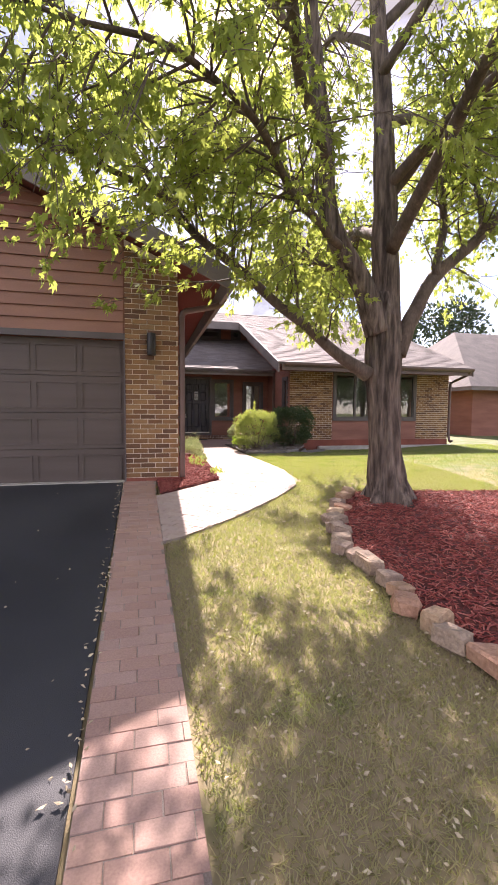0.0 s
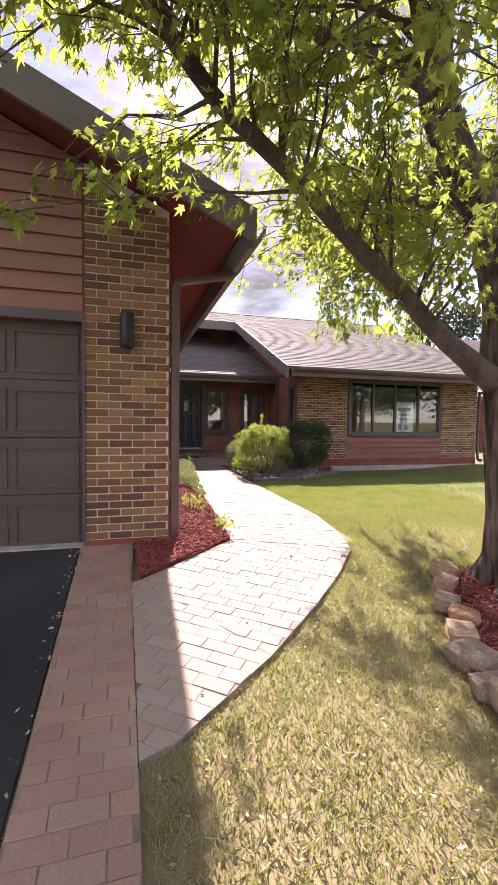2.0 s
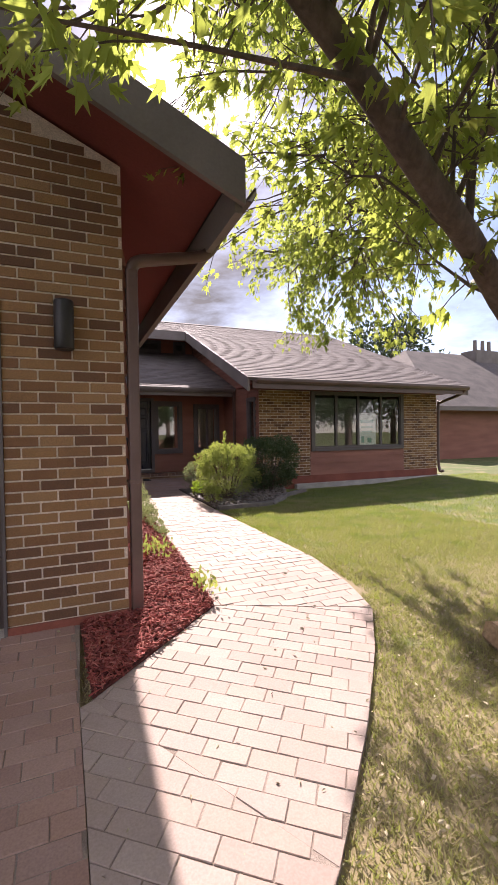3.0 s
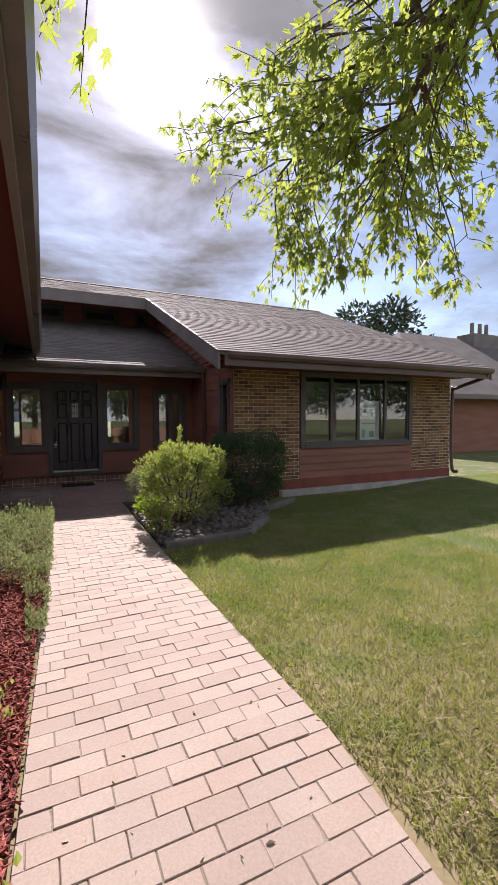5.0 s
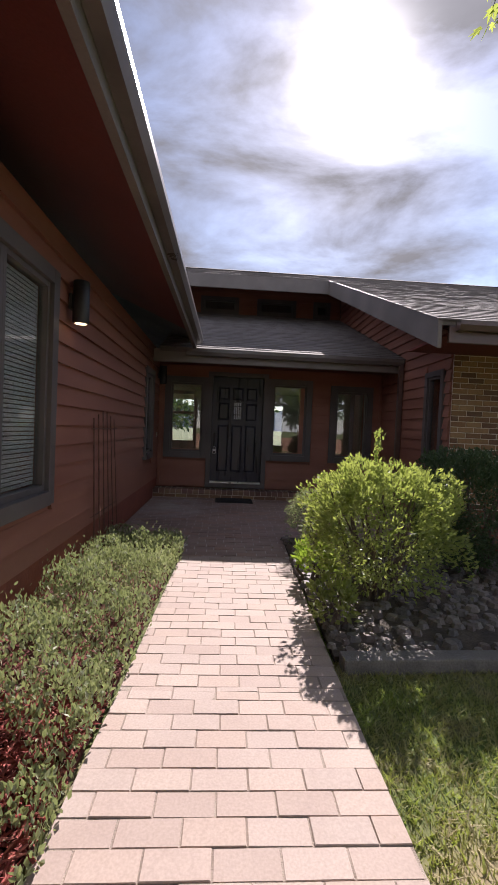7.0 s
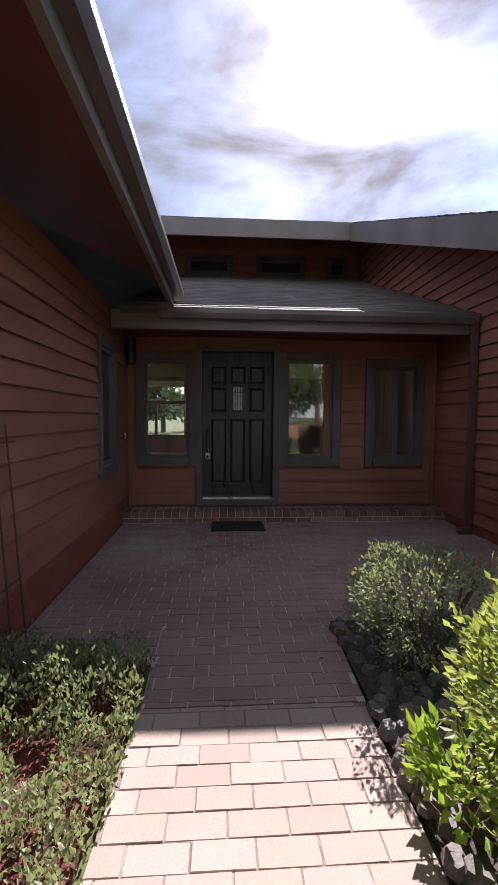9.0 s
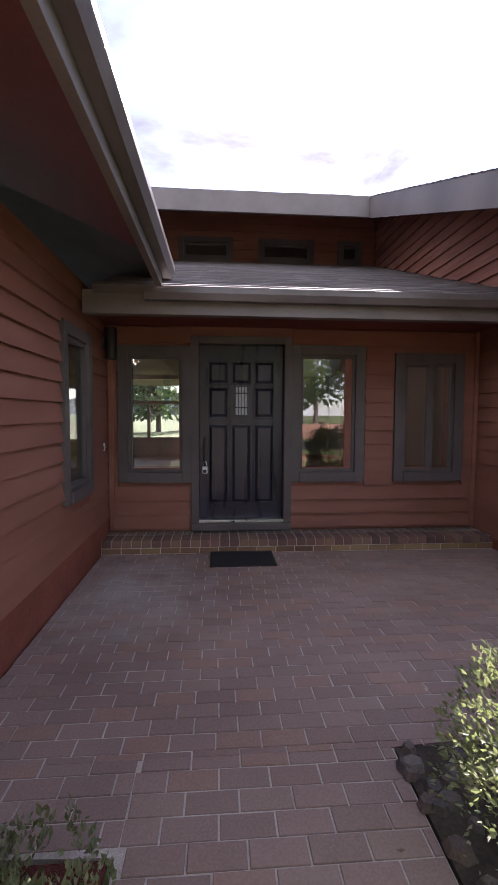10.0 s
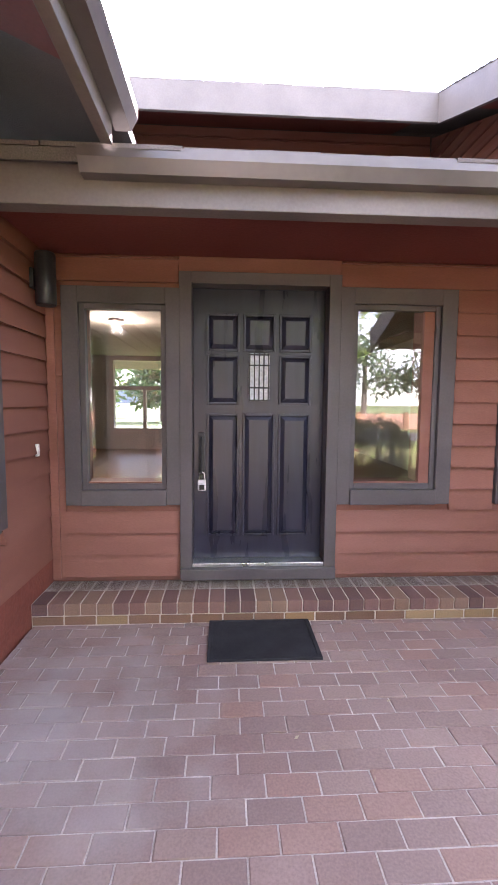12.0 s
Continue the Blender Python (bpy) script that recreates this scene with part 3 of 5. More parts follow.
gd = tagged(thing("garage_door", (-2.5, 0.12, -0.08), "brown-grey painted panelled overhead garage door, closed", "garage door"), kind="structure")
for s in range(4):
    z0 = -0.085 + s * 0.53
    sec = part("door_section", boxed(-5.0, -0.035, 0.1, 0.14, z0, z0 + 0.525, 0.004), M_GDOOR, gd)
    for k in range(8):
        x0 = -4.94 + k * 0.615
        for a in (boxed(x0, x0 + 0.56, 0.087, 0.1, z0 + 0.42, z0 + 0.445, 0.004), boxed(x0, x0 + 0.56, 0.087, 0.1, z0 + 0.06, z0 + 0.085, 0.004),
                  boxed(x0, x0 + 0.025, 0.087, 0.1, z0 + 0.085, z0 + 0.42, 0.004), boxed(x0 + 0.535, x0 + 0.56, 0.087, 0.1, z0 + 0.085, z0 + 0.42, 0.004)):
            part("panel_moulding", a, M_GDOOR, sec)

wing_holes_left = [(3.1, 4.55, 0.67, 2.3), (8.1, 8.85, 0.72, 2.17)]
left_wall = tagged(wall_mesh("wall_garage_side", "x", 0.57, 0.75, 0.2, 9.7, -0.3, 2.62, [(3.2, 4.45, 0.78, 2.19), (8.2, 8.75, 0.83, 2.06)], M_SIDING), "long red-brown lap-sided wall beside the entrance court", "wall")
siding(left_wall, "x", 0.75, 1, 0.02, 9.52, 0.316, 2.6, wing_holes_left, M_SIDING, 0.152)
part("foundation", boxed(0.75, 0.766, 0.0, 9.54, -0.3, 0.314), M_FOUND, left_wall)
window_unit("window_1", "x", 0.752, 1, 3.1, 4.55, 0.67, 2.3, "dark-framed window with pale blinds in the siding", (3.82,), 0.1, blind=True)
window_unit("window_2", "x", 0.752, 1, 8.1, 8.85, 0.72, 2.17, "narrow dark-framed window beside the porch", (), 0.1)
wall_mesh("wall_garage_back", "x", -5.75, -5.57, 0.2, 13.0, -0.3, 2.62, [], M_SIDING)

# garage roof: two slopes with deep fascia
EX = 1.49


def roof_z(x):
    return 3.46 - SLOPE * (abs(x - RIDGE) + RIDGE)


def settled(ob):
    """The long eave runs slightly out of level: higher and drawn in at the gable end."""
    for v in ob.data.vertices:
        k = 1 - (v.co.y + 0.66) / 9.1
        v.co.z += 0.13 * k
        if v.co.x > 1.2:
            v.co.x -= 0.07 * k
    return ob


for side, nm in ((1, "roof_garage_court_side"), (-1, "roof_garage_far_side")):
    xe, xr = (EX, RIDGE) if side > 0 else (2 * RIDGE - EX, RIDGE)
    pts = [(xr, roof_z(xr)), (xe, roof_z(xe)), (xe, roof_z(xe) - 0.06), (xr, roof_z(xr) - 0.06)]
    tagged(settled(part(nm, prism(pts, "y", -0.62, 13.0), M_ROOF)), "shingled garage roof slope with wide eaves", "roof", kind="structure")
    # sloping soffit boards under the gable overhang
    off = 0.07
    pts = [(xr, roof_z(xr) - off), (xe - side * 0.06, roof_z(xe - side * 0.06) - off), (xe - side * 0.06, roof_z(xe - side * 0.06) - off - 0.02), (xr, roof_z(xr) - off - 0.02)]
    tagged(settled(part("soffit_garage", prism(pts, "y", -0.57, 0.0 if side < 0 else 8.4), M_SOFFIT)), "dark red painted sloping soffit", "soffit", kind="structure")
    pts = [(xr, roof_z(xr) + 0.01), (xe, roof_z(xe) + 0.01), (xe, roof_z(xe) - 0.27), (xr, roof_z(xr) - 0.27)]
    tagged(settled(part("rake_fascia_garage", prism(pts, "y", -0.66, -0.62), M_FASCIA)), "grey-brown rake board on the garage gable", "trim", kind="structure")
part("eave_fascia", boxed(EX - 0.05, EX, -0.6, 8.45, roof_z(EX) - 0.3, roof_z(EX) - 0.062, 0.004), M_FASCIA)
tagged(settled(bpy.data.objects["eave_fascia"]), "grey-brown eave board along the court", "trim", kind="structure")


def gutter(name, axis, at, out, a, b, ztop, label, size=0.1, material=None):
    """An open metal gutter: back, floor, ogee front and rolled lip."""
    t = 0.006
    prof = [(0, 0), (0, -size), (size * 0.7, -size), (size, -size * 0.45), (size, 0), (size - 0.014, 0), (size - 0.014, -t), (size - t, -t), (size - t, -size * 0.45), (size * 0.7 - 0.003, -size + t), (t, -size + t), (t, 0)]
    pts = [(at + out * p, ztop + q) for p, q in prof]
    g = tagged(part(name, prism(pts, "y" if axis == "y" else "x", a, b), material or M_GUTTER), label, "gutter", kind="structure")
    return g


settled(gutter("gutter_garage", "y", EX + 0.001, 1, -0.6, 8.5, 2.7, "metal gutter along the garage eave", 0.1))


def downspout(x, y0, pts, label, r=0.036, material=None):
    d = thing("downspout", pts[-1], label, "downspout")
    bm = bmesh.new()
    p, q = smooth(pts, [r] * len(pts), 5)
    tube(bm, p, q, 10)
    shaded(part("pipe", bm, material or M_SPOUT, d))
    for z in (0.5, 1.6):
        bm = boxed(pts[-2][0] - 0.045, pts[-2][0] + 0.045, pts[-2][1] - 0.045, pts[-2][1] + 0.045, z, z + 0.025, 0.004)
        part("strap", bm, material or M_SPOUT, d)
    return d


sp = thing("downspout", (0.81, 0.1, 0.0), "brown metal downspout on the garage corner", "downspout")
part("pipe", boxed(0.772, 0.852, -0.02, 0.075, -0.02, 2.42, 0.012), M_SPOUT, sp)
bm = bmesh.new()
p_, r_ = smooth([(0.81, 0.03, 2.36), (0.84, 0.03, 2.48), (1.0, 0.04, 2.53), (1.3, 0.06, 2.6), (1.4, 0.07, 2.65), (1.47, 0.08, 2.74)], [0.045] * 6, 5)
tube(bm, p_, r_, 10)
shaded(part("elbow", bm, M_SPOUT, sp))
part("strap", boxed(0.766, 0.858, -0.025, 0.08, 0.9, 0.93, 0.003), M_SPOUT, sp)


def sconce(x, y, z, out, label, lit=True):
    """An up-and-down wall lamp: back plate, arm, tube, glowing ends."""
    ox, oy = out
    s = thing("wall_lamp", (x, y, z), label, "wall lamp", "wall lamps")
    cx, cy = x + ox * 0.09, y + oy * 0.09
    part("back_plate", boxed(x + ox * 0.02 - 0.045 * abs(oy) - 0.012 * abs(ox), x + ox * 0.02 + 0.045 * abs(oy) + 0.012 * abs(ox), y + oy * 0.02 - 0.045 * abs(ox) - 0.012 * abs(oy), y + oy * 0.02 + 0.045 * abs(ox) + 0.012 * abs(oy), z - 0.06, z + 0.06, 0.005), M_BLACK, s)
    bm = bmesh.new()
    tube(bm, [(x + ox * 0.02, y + oy * 0.02, z), (cx, cy, z)], [0.02, 0.02], 10)
    part("arm", bm, M_BLACK, s)
    bm = bmesh.new()
    tube(bm, [(cx, cy, z - 0.16), (cx, cy, z - 0.15), (cx, cy, z + 0.15), (cx, cy, z + 0.16)], [0.056, 0.062, 0.062, 0.056], 20)
    body = part("tube_shade", bm, M_BLACK, s)
    for p in body.data.polygons:
        p.use_smooth = len(p.vertices) == 4
    if lit:
        bm = bmesh.new()
        tube(bm, [(cx, cy, z - 0.163), (cx, cy, z - 0.1605)], [0.045, 0.045], 16)
        part("lens", bm, M_LAMP, s, "warm glowing lens")
    return s


sconce(0.36, 0.0, 1.97, (0, -1), "black tube wall lamp on the brick pier", False)
sconce(0.77, 4.8, 2.17, (1, 0), "black tube wall lamp on the sided wall")
sconce(0.77, 9.3, 2.17, (1, 0), "black tube wall lamp beside the porch window", False)

# ---- house front ----
FY = 9.54
front_holes = [(1.0, 1.62, 0.85, 2.12), (1.72, 2.73, 0.16, 2.27), (2.83, 3.4, 0.85, 2.12), (4.05, 4.65, 0.85, 2.05)]
house_front = tagged(wall_mesh("wall_house_front", "y", FY, FY + 0.18, 0.57, 5.2, -0.3, 2.62, front_holes, M_SIDING), "red-brown lap-sided front wall under the porch roof", "wall")
siding(house_front, "y", FY, -1, 0.775, 4.95, 0.17, 2.42, [(0.87, 1.69, 0.69, 2.19), (1.66, 2.79, 0.1, 2.42), (2.76, 3.63, 0.69, 2.22), (3.96, 4.79, 0.69, 2.15)], M_SIDING, 0.158)
window_unit("window_3", "y", FY - 0.002, -1, 0.875, 1.68, 0.69, 2.19, "dark-framed sidelight window beside the front door", (), 0.11)
window_unit("window_4", "y", FY - 0.002, -1, 2.77, 3.62, 0.69, 2.22, "dark-framed window reflecting the front yard", (), 0.11)
window_unit("window_5", "y", FY - 0.002, -1, 3.97, 4.78, 0.69, 2.15, "dark-framed narrow window with a pale curtain edge", (4.4,), 0.11)
for a in (boxed(0.775, 0.83, FY - 0.05, FY - 0.03, 0.16, 2.4, 0.004), boxed(4.9, 4.945, FY - 0.05, FY - 0.03, 0.16, 2.4, 0.004)):
    part("corner_board", a, M_SIDING, house_front)

# front door
dr = tagged(thing("door_1", (2.22, FY, 0.16), "near-black panelled front door with the flare's blue in its colour, closed", "door"), kind="structure")
for x0, x1 in ((1.665, 1.75), (2.7, 2.785)):
    part("casing", boxed(x0, x1, FY - 0.05, FY + 0.0, 0.16, 2.3, 0.004), M_TRIM, dr)
part("casing", boxed(1.75, 2.7, FY - 0.05, FY, 2.22, 2.3, 0.004), M_TRIM, dr)
part("threshold", boxed(1.67, 2.78, FY - 0.09, FY + 0.02, 0.155, 0.235, 0.006), M_TRIM, dr, "worn grey threshold")
part("sill_plate", boxed(1.75, 2.7, FY - 0.04, FY + 0.1, 0.235, 0.262, 0.004), M_STEEL, dr, "metal door sill")
for a in (boxed(1.721, 1.751, FY + 0.001, FY + 0.16, 0.262, 2.25), boxed(2.699, 2.729, FY + 0.001, FY + 0.16, 0.262, 2.25), boxed(1.751, 2.699, FY + 0.001, FY + 0.16, 2.221, 2.268), boxed(1.73, 2.72, FY + 0.1, FY + 0.17, 0.165, 0.262)):
    part("jamb", a, M_TRIM, dr)
leaf = part("leaf", boxed(1.752, 2.698, FY + 0.075, FY + 0.12, 0.262, 2.22, 0.003), M_DOOR, dr)
cols = (1.865, 2.125, 2.385)
for r, (z0, z1) in enumerate(((0.45, 1.32), (1.42, 1.74), (1.8, 2.03))):
    for c in cols:
        if r == 1 and c == cols[1]:
            continue
        bm = prism([(c, z0), (c + 0.2, z0), (c + 0.2, z1), (c, z1)], "y", FY + 0.06, FY + 0.075)
        for v in bm.verts:
            if v.co.y < FY + 0.07:
                v.co.x += 0.03 if v.co.x < c + 0.1 else -0.03
                v.co.z += 0.03 if v.co.z < (z0 + z1) / 2 else -0.03
        part("panel", bm, M_DOOR, leaf)
        for a in (boxed(c - 0.018, c, FY + 0.062, FY + 0.075, z0 - 0.018, z1 + 0.018, 0.004), boxed(c + 0.2, c + 0.218, FY + 0.062, FY + 0.075, z0 - 0.018, z1 + 0.018, 0.004),
                  boxed(c, c + 0.2, FY + 0.062, FY + 0.075, z1, z1 + 0.018, 0.004), boxed(c, c + 0.2, FY + 0.062, FY + 0.075, z0 - 0.018, z0, 0.004)):
            part("panel_moulding", a, M_DOOR, leaf)
lite = part("door_light", boxed(2.15, 2.3, FY + 0.066, FY + 0.075, 1.43, 1.77, 0.002), mat("frosted_light", (0.62, 0.64, 0.66), (0.72, 0.73, 0.74), 0.3, 6, 0.1, 60), dr, "small pale leaded door light")
for k in range(5):
    part("grille_bar", boxed(2.152 + k * 0.034, 2.16 + k * 0.034, FY + 0.05, FY + 0.066, 1.43, 1.77, 0.002), M_BLACK, lite)
for z in (1.43, 1.52, 1.68, 1.755):
    part("grille_bar", boxed(2.15, 2.3, FY + 0.053, FY + 0.064, z, z + 0.01, 0.002), M_BLACK, lite)
hd = part("handle_set", boxed(1.79, 1.83, FY + 0.055, FY + 0.075, 0.86, 1.2, 0.006), M_BLACK, dr)
bm = bmesh.new()
p_, r_ = smooth([(1.81, FY + 0.06, 1.16), (1.81, FY + 0.0, 1.14), (1.81, FY, 0.95), (1.81, FY + 0.06, 0.9)], [0.009] * 4, 5)
tube(bm, p_, r_, 8)
part("pull", bm, M_BLACK, hd)
lb = thing("lock_box", (1.81, FY + 0.03, 0.78), "white keypad lock box hanging on the door handle", "lock box")
part("body", boxed(1.785, 1.845, FY + 0.015, FY + 0.05, 0.78, 0.86, 0.008), M_WHITE, lb)
part("keypad", boxed(1.797, 1.833, FY + 0.009, FY + 0.015, 0.79, 0.825, 0.002), M_BLACK, lb)
bm = bmesh.new()
p_, r_ = smooth([(1.797, FY + 0.03, 0.855), (1.797, FY + 0.03, 0.9), (1.815, FY + 0.03, 0.915), (1.833, FY + 0.03, 0.9), (1.833, FY + 0.03, 0.855)], [0.005] * 5, 4)
tube(bm, p_, r_, 6)
part("shackle", bm, M_STEEL, lb)
db = thing("doorbell", (0.79, 9.3, 1.08), "small white doorbell button on the siding", "doorbell")
part("plate", boxed(0.766, 0.785, 9.285, 9.315, 1.06, 1.14, 0.005), M_WHITE, db)
bm = bmesh.new()
tube(bm, [(0.785, 9.3, 1.1), (0.79, 9.3, 1.1)], [0.009, 0.007], 12)
part("button", bm, M_STEEL, db)

# brick step
STEP_Z = 0.145
step = tagged(part("front_step", boxed(0.77, 4.96, 9.146, FY - 0.032, -0.05, STEP_Z - 0.004), M_MORTAR), "low brick step with rowlock top before the door", "step", kind="structure")

# doormat
dm = thing("doormat", (2.2, 8.92, 0.005), "black rubber doormat with a raised border", "doormat")
part("pad", boxed(1.91, 2.5, 8.73, 9.13, 0.006, 0.014, 0.003), M_RUBBER, dm)
for a in (boxed(1.885, 2.525, 8.705, 8.73, 0.004, 0.02, 0.004), boxed(1.885, 2.525, 9.13, 9.152, 0.004, 0.02, 0.004), boxed(1.885, 1.91, 8.73, 9.13, 0.004, 0.02, 0.004), boxed(2.5, 2.525, 8.73, 9.13, 0.004, 0.02, 0.004)):
    part("border", a, M_RUBBER, dm)

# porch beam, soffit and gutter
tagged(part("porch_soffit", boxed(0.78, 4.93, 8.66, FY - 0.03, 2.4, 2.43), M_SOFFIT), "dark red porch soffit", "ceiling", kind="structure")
tagged(part("porch_beam", boxed(0.79, 4.93, 8.58, 8.68, 2.315, 2.52, 0.006), M_FASCIA), "grey-brown beam across the porch front", "beam", kind="structure")
gutter("gutter_porch", "x", 8.575, -1, 1.33, 4.92, 2.525, "metal gutter along the porch roof", 0.1)


def shingled(name, axis, u0, u1, run0, run1, z_at, label, course=0.145, tab=0.31, seed=1, along=1):
    """A roof slope of lapped shingle tabs: u along the eave, run up the slope."""
    rng = random.Random(seed)
    vs, fs = [], []
    n = int(abs(run1 - run0) / course) + 1
    sgn = 1 if run1 > run0 else -1
    for j in range(n):
        r0 = run0 + sgn * j * course
        r1 = run0 + sgn * min((j + 1) * course + 0.03, abs(run1 - run0))
        if abs(r1 - r0) < 0.02:
            continue
        u = u0 - (j % 2) * tab / 2 - rng.uniform(0, 0.06)
        while u < u1:
            a, b = max(u, u0), min(u + tab - 0.006, u1)
            u += tab
            if b - a < 0.02:
                continue
            k, th = len(vs), rng.uniform(0.014, 0.021)
            q = rng.uniform(-0.008, 0.008)
            pts = ((a, r0 + q, th), (b, r0 + q, th), (b, r1, 0.006), (a, r1, 0.006), (a, r0 + q, 0.0), (b, r0 + q, 0.0))
            for uu, rr, h in pts:
                vs.append((uu, rr, z_at(rr) + h) if axis == "x" else (rr, uu, z_at(rr) + h))
            fs += [(k, k + 1, k + 2, k + 3), (k + 4, k + 5, k + 1, k)]
    return tagged(new(name, mesh_of(name, vs, fs, M_SHINGLE)), label, "shingles", kind="stuff")


def porch_z(y):
    return 2.525 + (y - 8.5) * 0.389


tagged(part("roof_porch", prism([(8.5, porch_z(8.5)), (13.05, porch_z(13.05)), (13.05, porch_z(13.05) - 0.06), (8.5, porch_z(8.5) - 0.06)], "x", 0.9, 4.95), M_ROOF), "low porch roof before the clerestory", "roof", kind="structure")
shingled("porch_shingles", "x", 0.9, 4.95, 8.48, 13.0, porch_z, "weathered brown-grey roof shingles", seed=5)

# clerestory wall
cler = tagged(wall_mesh("wall_clerestory", "y", 13.0, 13.18, -3.0, 4.95, 4.0, 5.3, [(1.32, 2.16, 4.36, 4.64), (2.8, 3.68, 4.37, 4.64), (4.3, 4.6, 4.37, 4.64)], M_SIDING), "upper clerestory wall above the porch roof", "wall")
siding(cler, "y", 13.0, -1, -3.0, 4.95, 4.2, 5.2, [(1.24, 2.24, 4.28, 4.72), (2.72, 3.76, 4.28, 4.72), (4.22, 4.68, 4.28, 4.72)], M_SIDING, 0.158)
window_unit("window_10", "y", 12.998, -1, 4.22, 4.68, 4.27, 4.72, "small clerestory window beside the gable", (), 0.09, sill=False)
window_unit("window_6", "y", 12.998, -1, 1.24, 2.24, 4.27, 4.72, "narrow clerestory window", (), 0.09, sill=False)
window_unit("window_7", "y", 12.998, -1, 2.72, 3.76, 4.27, 4.72, "narrow clerestory window", (), 0.09, sill=False)


# main roof: one plane over wing and hall, cut back before the clerestory
def main_z(y):
    return 2.52 + (y - 5.93) * 0.409


RY = 13.05
tagged(part("roof_wing", prism([(5.93, main_z(5.93)), (RY, main_z(RY)), (RY, main_z(RY) - 0.06), (5.93, main_z(5.93) - 0.06)], "x", 4.27, 11.1), M_ROOF), "gabled wing roof slope", "roof", kind="structure")
tagged(part("roof_hall", prism([(11.25, main_z(11.25)), (RY, main_z(RY)), (RY, main_z(RY) - 0.06), (11.25, main_z(11.25) - 0.06)], "x", -3.5, 4.27), M_ROOF), "upper roof slope over the clerestory", "roof", kind="structure")
tagged(part("roof_back", prism([(RY, main_z(RY)), (20.2, main_z(RY) - 0.409 * (20.2 - RY)), (20.2, main_z(RY) - 0.409 * (20.2 - RY) - 0.06), (RY, main_z(RY) - 0.06)], "x", -3.5, 11.1), M_ROOF), "rear slope of the main roof", "roof", kind="structure")
shingled("wing_shingles", "x", 4.21, 11.14, 5.91, RY, main_z, "weathered brown-grey roof shingles on the wing", seed=6)
shingled("hall_shingles", "x", -3.5, 4.21, 11.23, RY, main_z, "weathered brown-grey roof shingles over the hall", seed=7)
tagged(part("ridge_cap", prism([(RY - 0.15, main_z(RY) - 0.03), (RY, main_z(RY) + 0.035), (RY + 0.15, main_z(RY) - 0.03)], "x", -3.5, 11.14), M_SHINGLE), "ridge shingles of the main roof", "roof", kind="structure")
tagged(part("fascia_hall", boxed(-3.5, 4.22, 11.22, 11.26, main_z(11.25) - 0.3, main_z(11.25) - 0.01, 0.005), M_FASCIA), "grey-brown fascia above the clerestory", "trim", kind="structure")
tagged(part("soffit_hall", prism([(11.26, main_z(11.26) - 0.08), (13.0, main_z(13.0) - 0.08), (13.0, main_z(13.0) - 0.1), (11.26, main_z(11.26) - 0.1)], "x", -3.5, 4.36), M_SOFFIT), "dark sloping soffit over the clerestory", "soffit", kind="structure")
rk = [(5.92, main_z(5.92) + 0.012), (11.25, main_z(11.25) + 0.012), (11.25, main_z(11.25) - 0.3), (5.92, main_z(5.92) - 0.3)]
tagged(part("rake_fascia_wing", prism(rk, "x", 4.22, 4.265), M_FASCIA), "grey-brown rake board of the wing", "trim", kind="structure")
rk = [(5.92, main_z(5.92)), (RY, main_z(RY)), (RY, main_z(RY) - 0.26), (5.92, main_z(5.92) - 0.26)]
tagged(part("rake_fascia_far", prism(rk, "x", 11.1, 11.14), M_FASCIA), "grey-brown rake board of the far gable", "trim", kind="structure")
tagged(part("eave_fascia_wing", boxed(4.35, 11.1, 5.93, 5.97, main_z(5.93) - 0.24, main_z(5.93) - 0.065, 0.005), M_SPOUT), "grey-brown eave board of the wing", "trim", kind="structure")
gutter("gutter_wing", "x", 5.928, -1, 4.42, 11.1, 2.5, "dark metal gutter along the wing eave", 0.1, M_SPOUT)
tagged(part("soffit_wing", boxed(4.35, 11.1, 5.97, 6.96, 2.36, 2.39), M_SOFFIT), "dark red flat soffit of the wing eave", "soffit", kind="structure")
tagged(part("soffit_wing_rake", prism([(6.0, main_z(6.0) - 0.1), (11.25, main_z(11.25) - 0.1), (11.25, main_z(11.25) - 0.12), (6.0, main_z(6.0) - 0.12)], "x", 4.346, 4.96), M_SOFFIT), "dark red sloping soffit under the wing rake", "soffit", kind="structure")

# wing walls
WY, WX0, WX1 = 6.98, 4.97, 11.0
wing_front = tagged(wall_mesh("wall_wing_front", "y", WY, WY + 0.2, WX0, WX1, -0.5, 2.5, [(6.6, 9.6, 0.84, 2.3)], M_SIDING), "wing front of brick piers, siding and a wide window", "wall")
siding(wing_front, "y", WY, -1, 6.47, 9.7, 0.1, 0.74, [], M_SIDING, 0.158)
part("foundation", boxed(WX0, WX1, WY - 0.03, WY, -0.5, 0.1), M_FOUND, wing_front)
part("head_trim", boxed(6.47, 9.7, WY - 0.03, WY, 2.4, 2.5, 0.004), M_TRIM, wing_front)
window_unit("window_8", "y", WY - 0.002, -1, 6.5, 9.68, 0.74, 2.4, "wide four-pane dark-framed front window", (7.32, 8.06, 8.86), 0.1)
wing_side_holes = [(7.05, 7.6, 0.9, 2.2)]
wing_side = tagged(wall_mesh("wall_wing_side", "x", WX0, WX0 + 0.18, WY + 0.2, FY + 0.5, -0.5, 2.5, [(7.25, 7.6, 0.98, 2.1)], M_SIDING), "lap-sided wing wall beside the court", "wall")
siding(wing_side, "x", WX0, -1, WY + 0.02, FY - 0.03, 0.12, 2.5, [(7.15, 7.7, 0.88, 2.2)], M_SIDING, 0.158)
window_unit("window_9", "x", WX0 - 0.002, -1, 7.15, 7.7, 0.88, 2.2, "narrow dark-framed window in the wing side", (), 0.08)
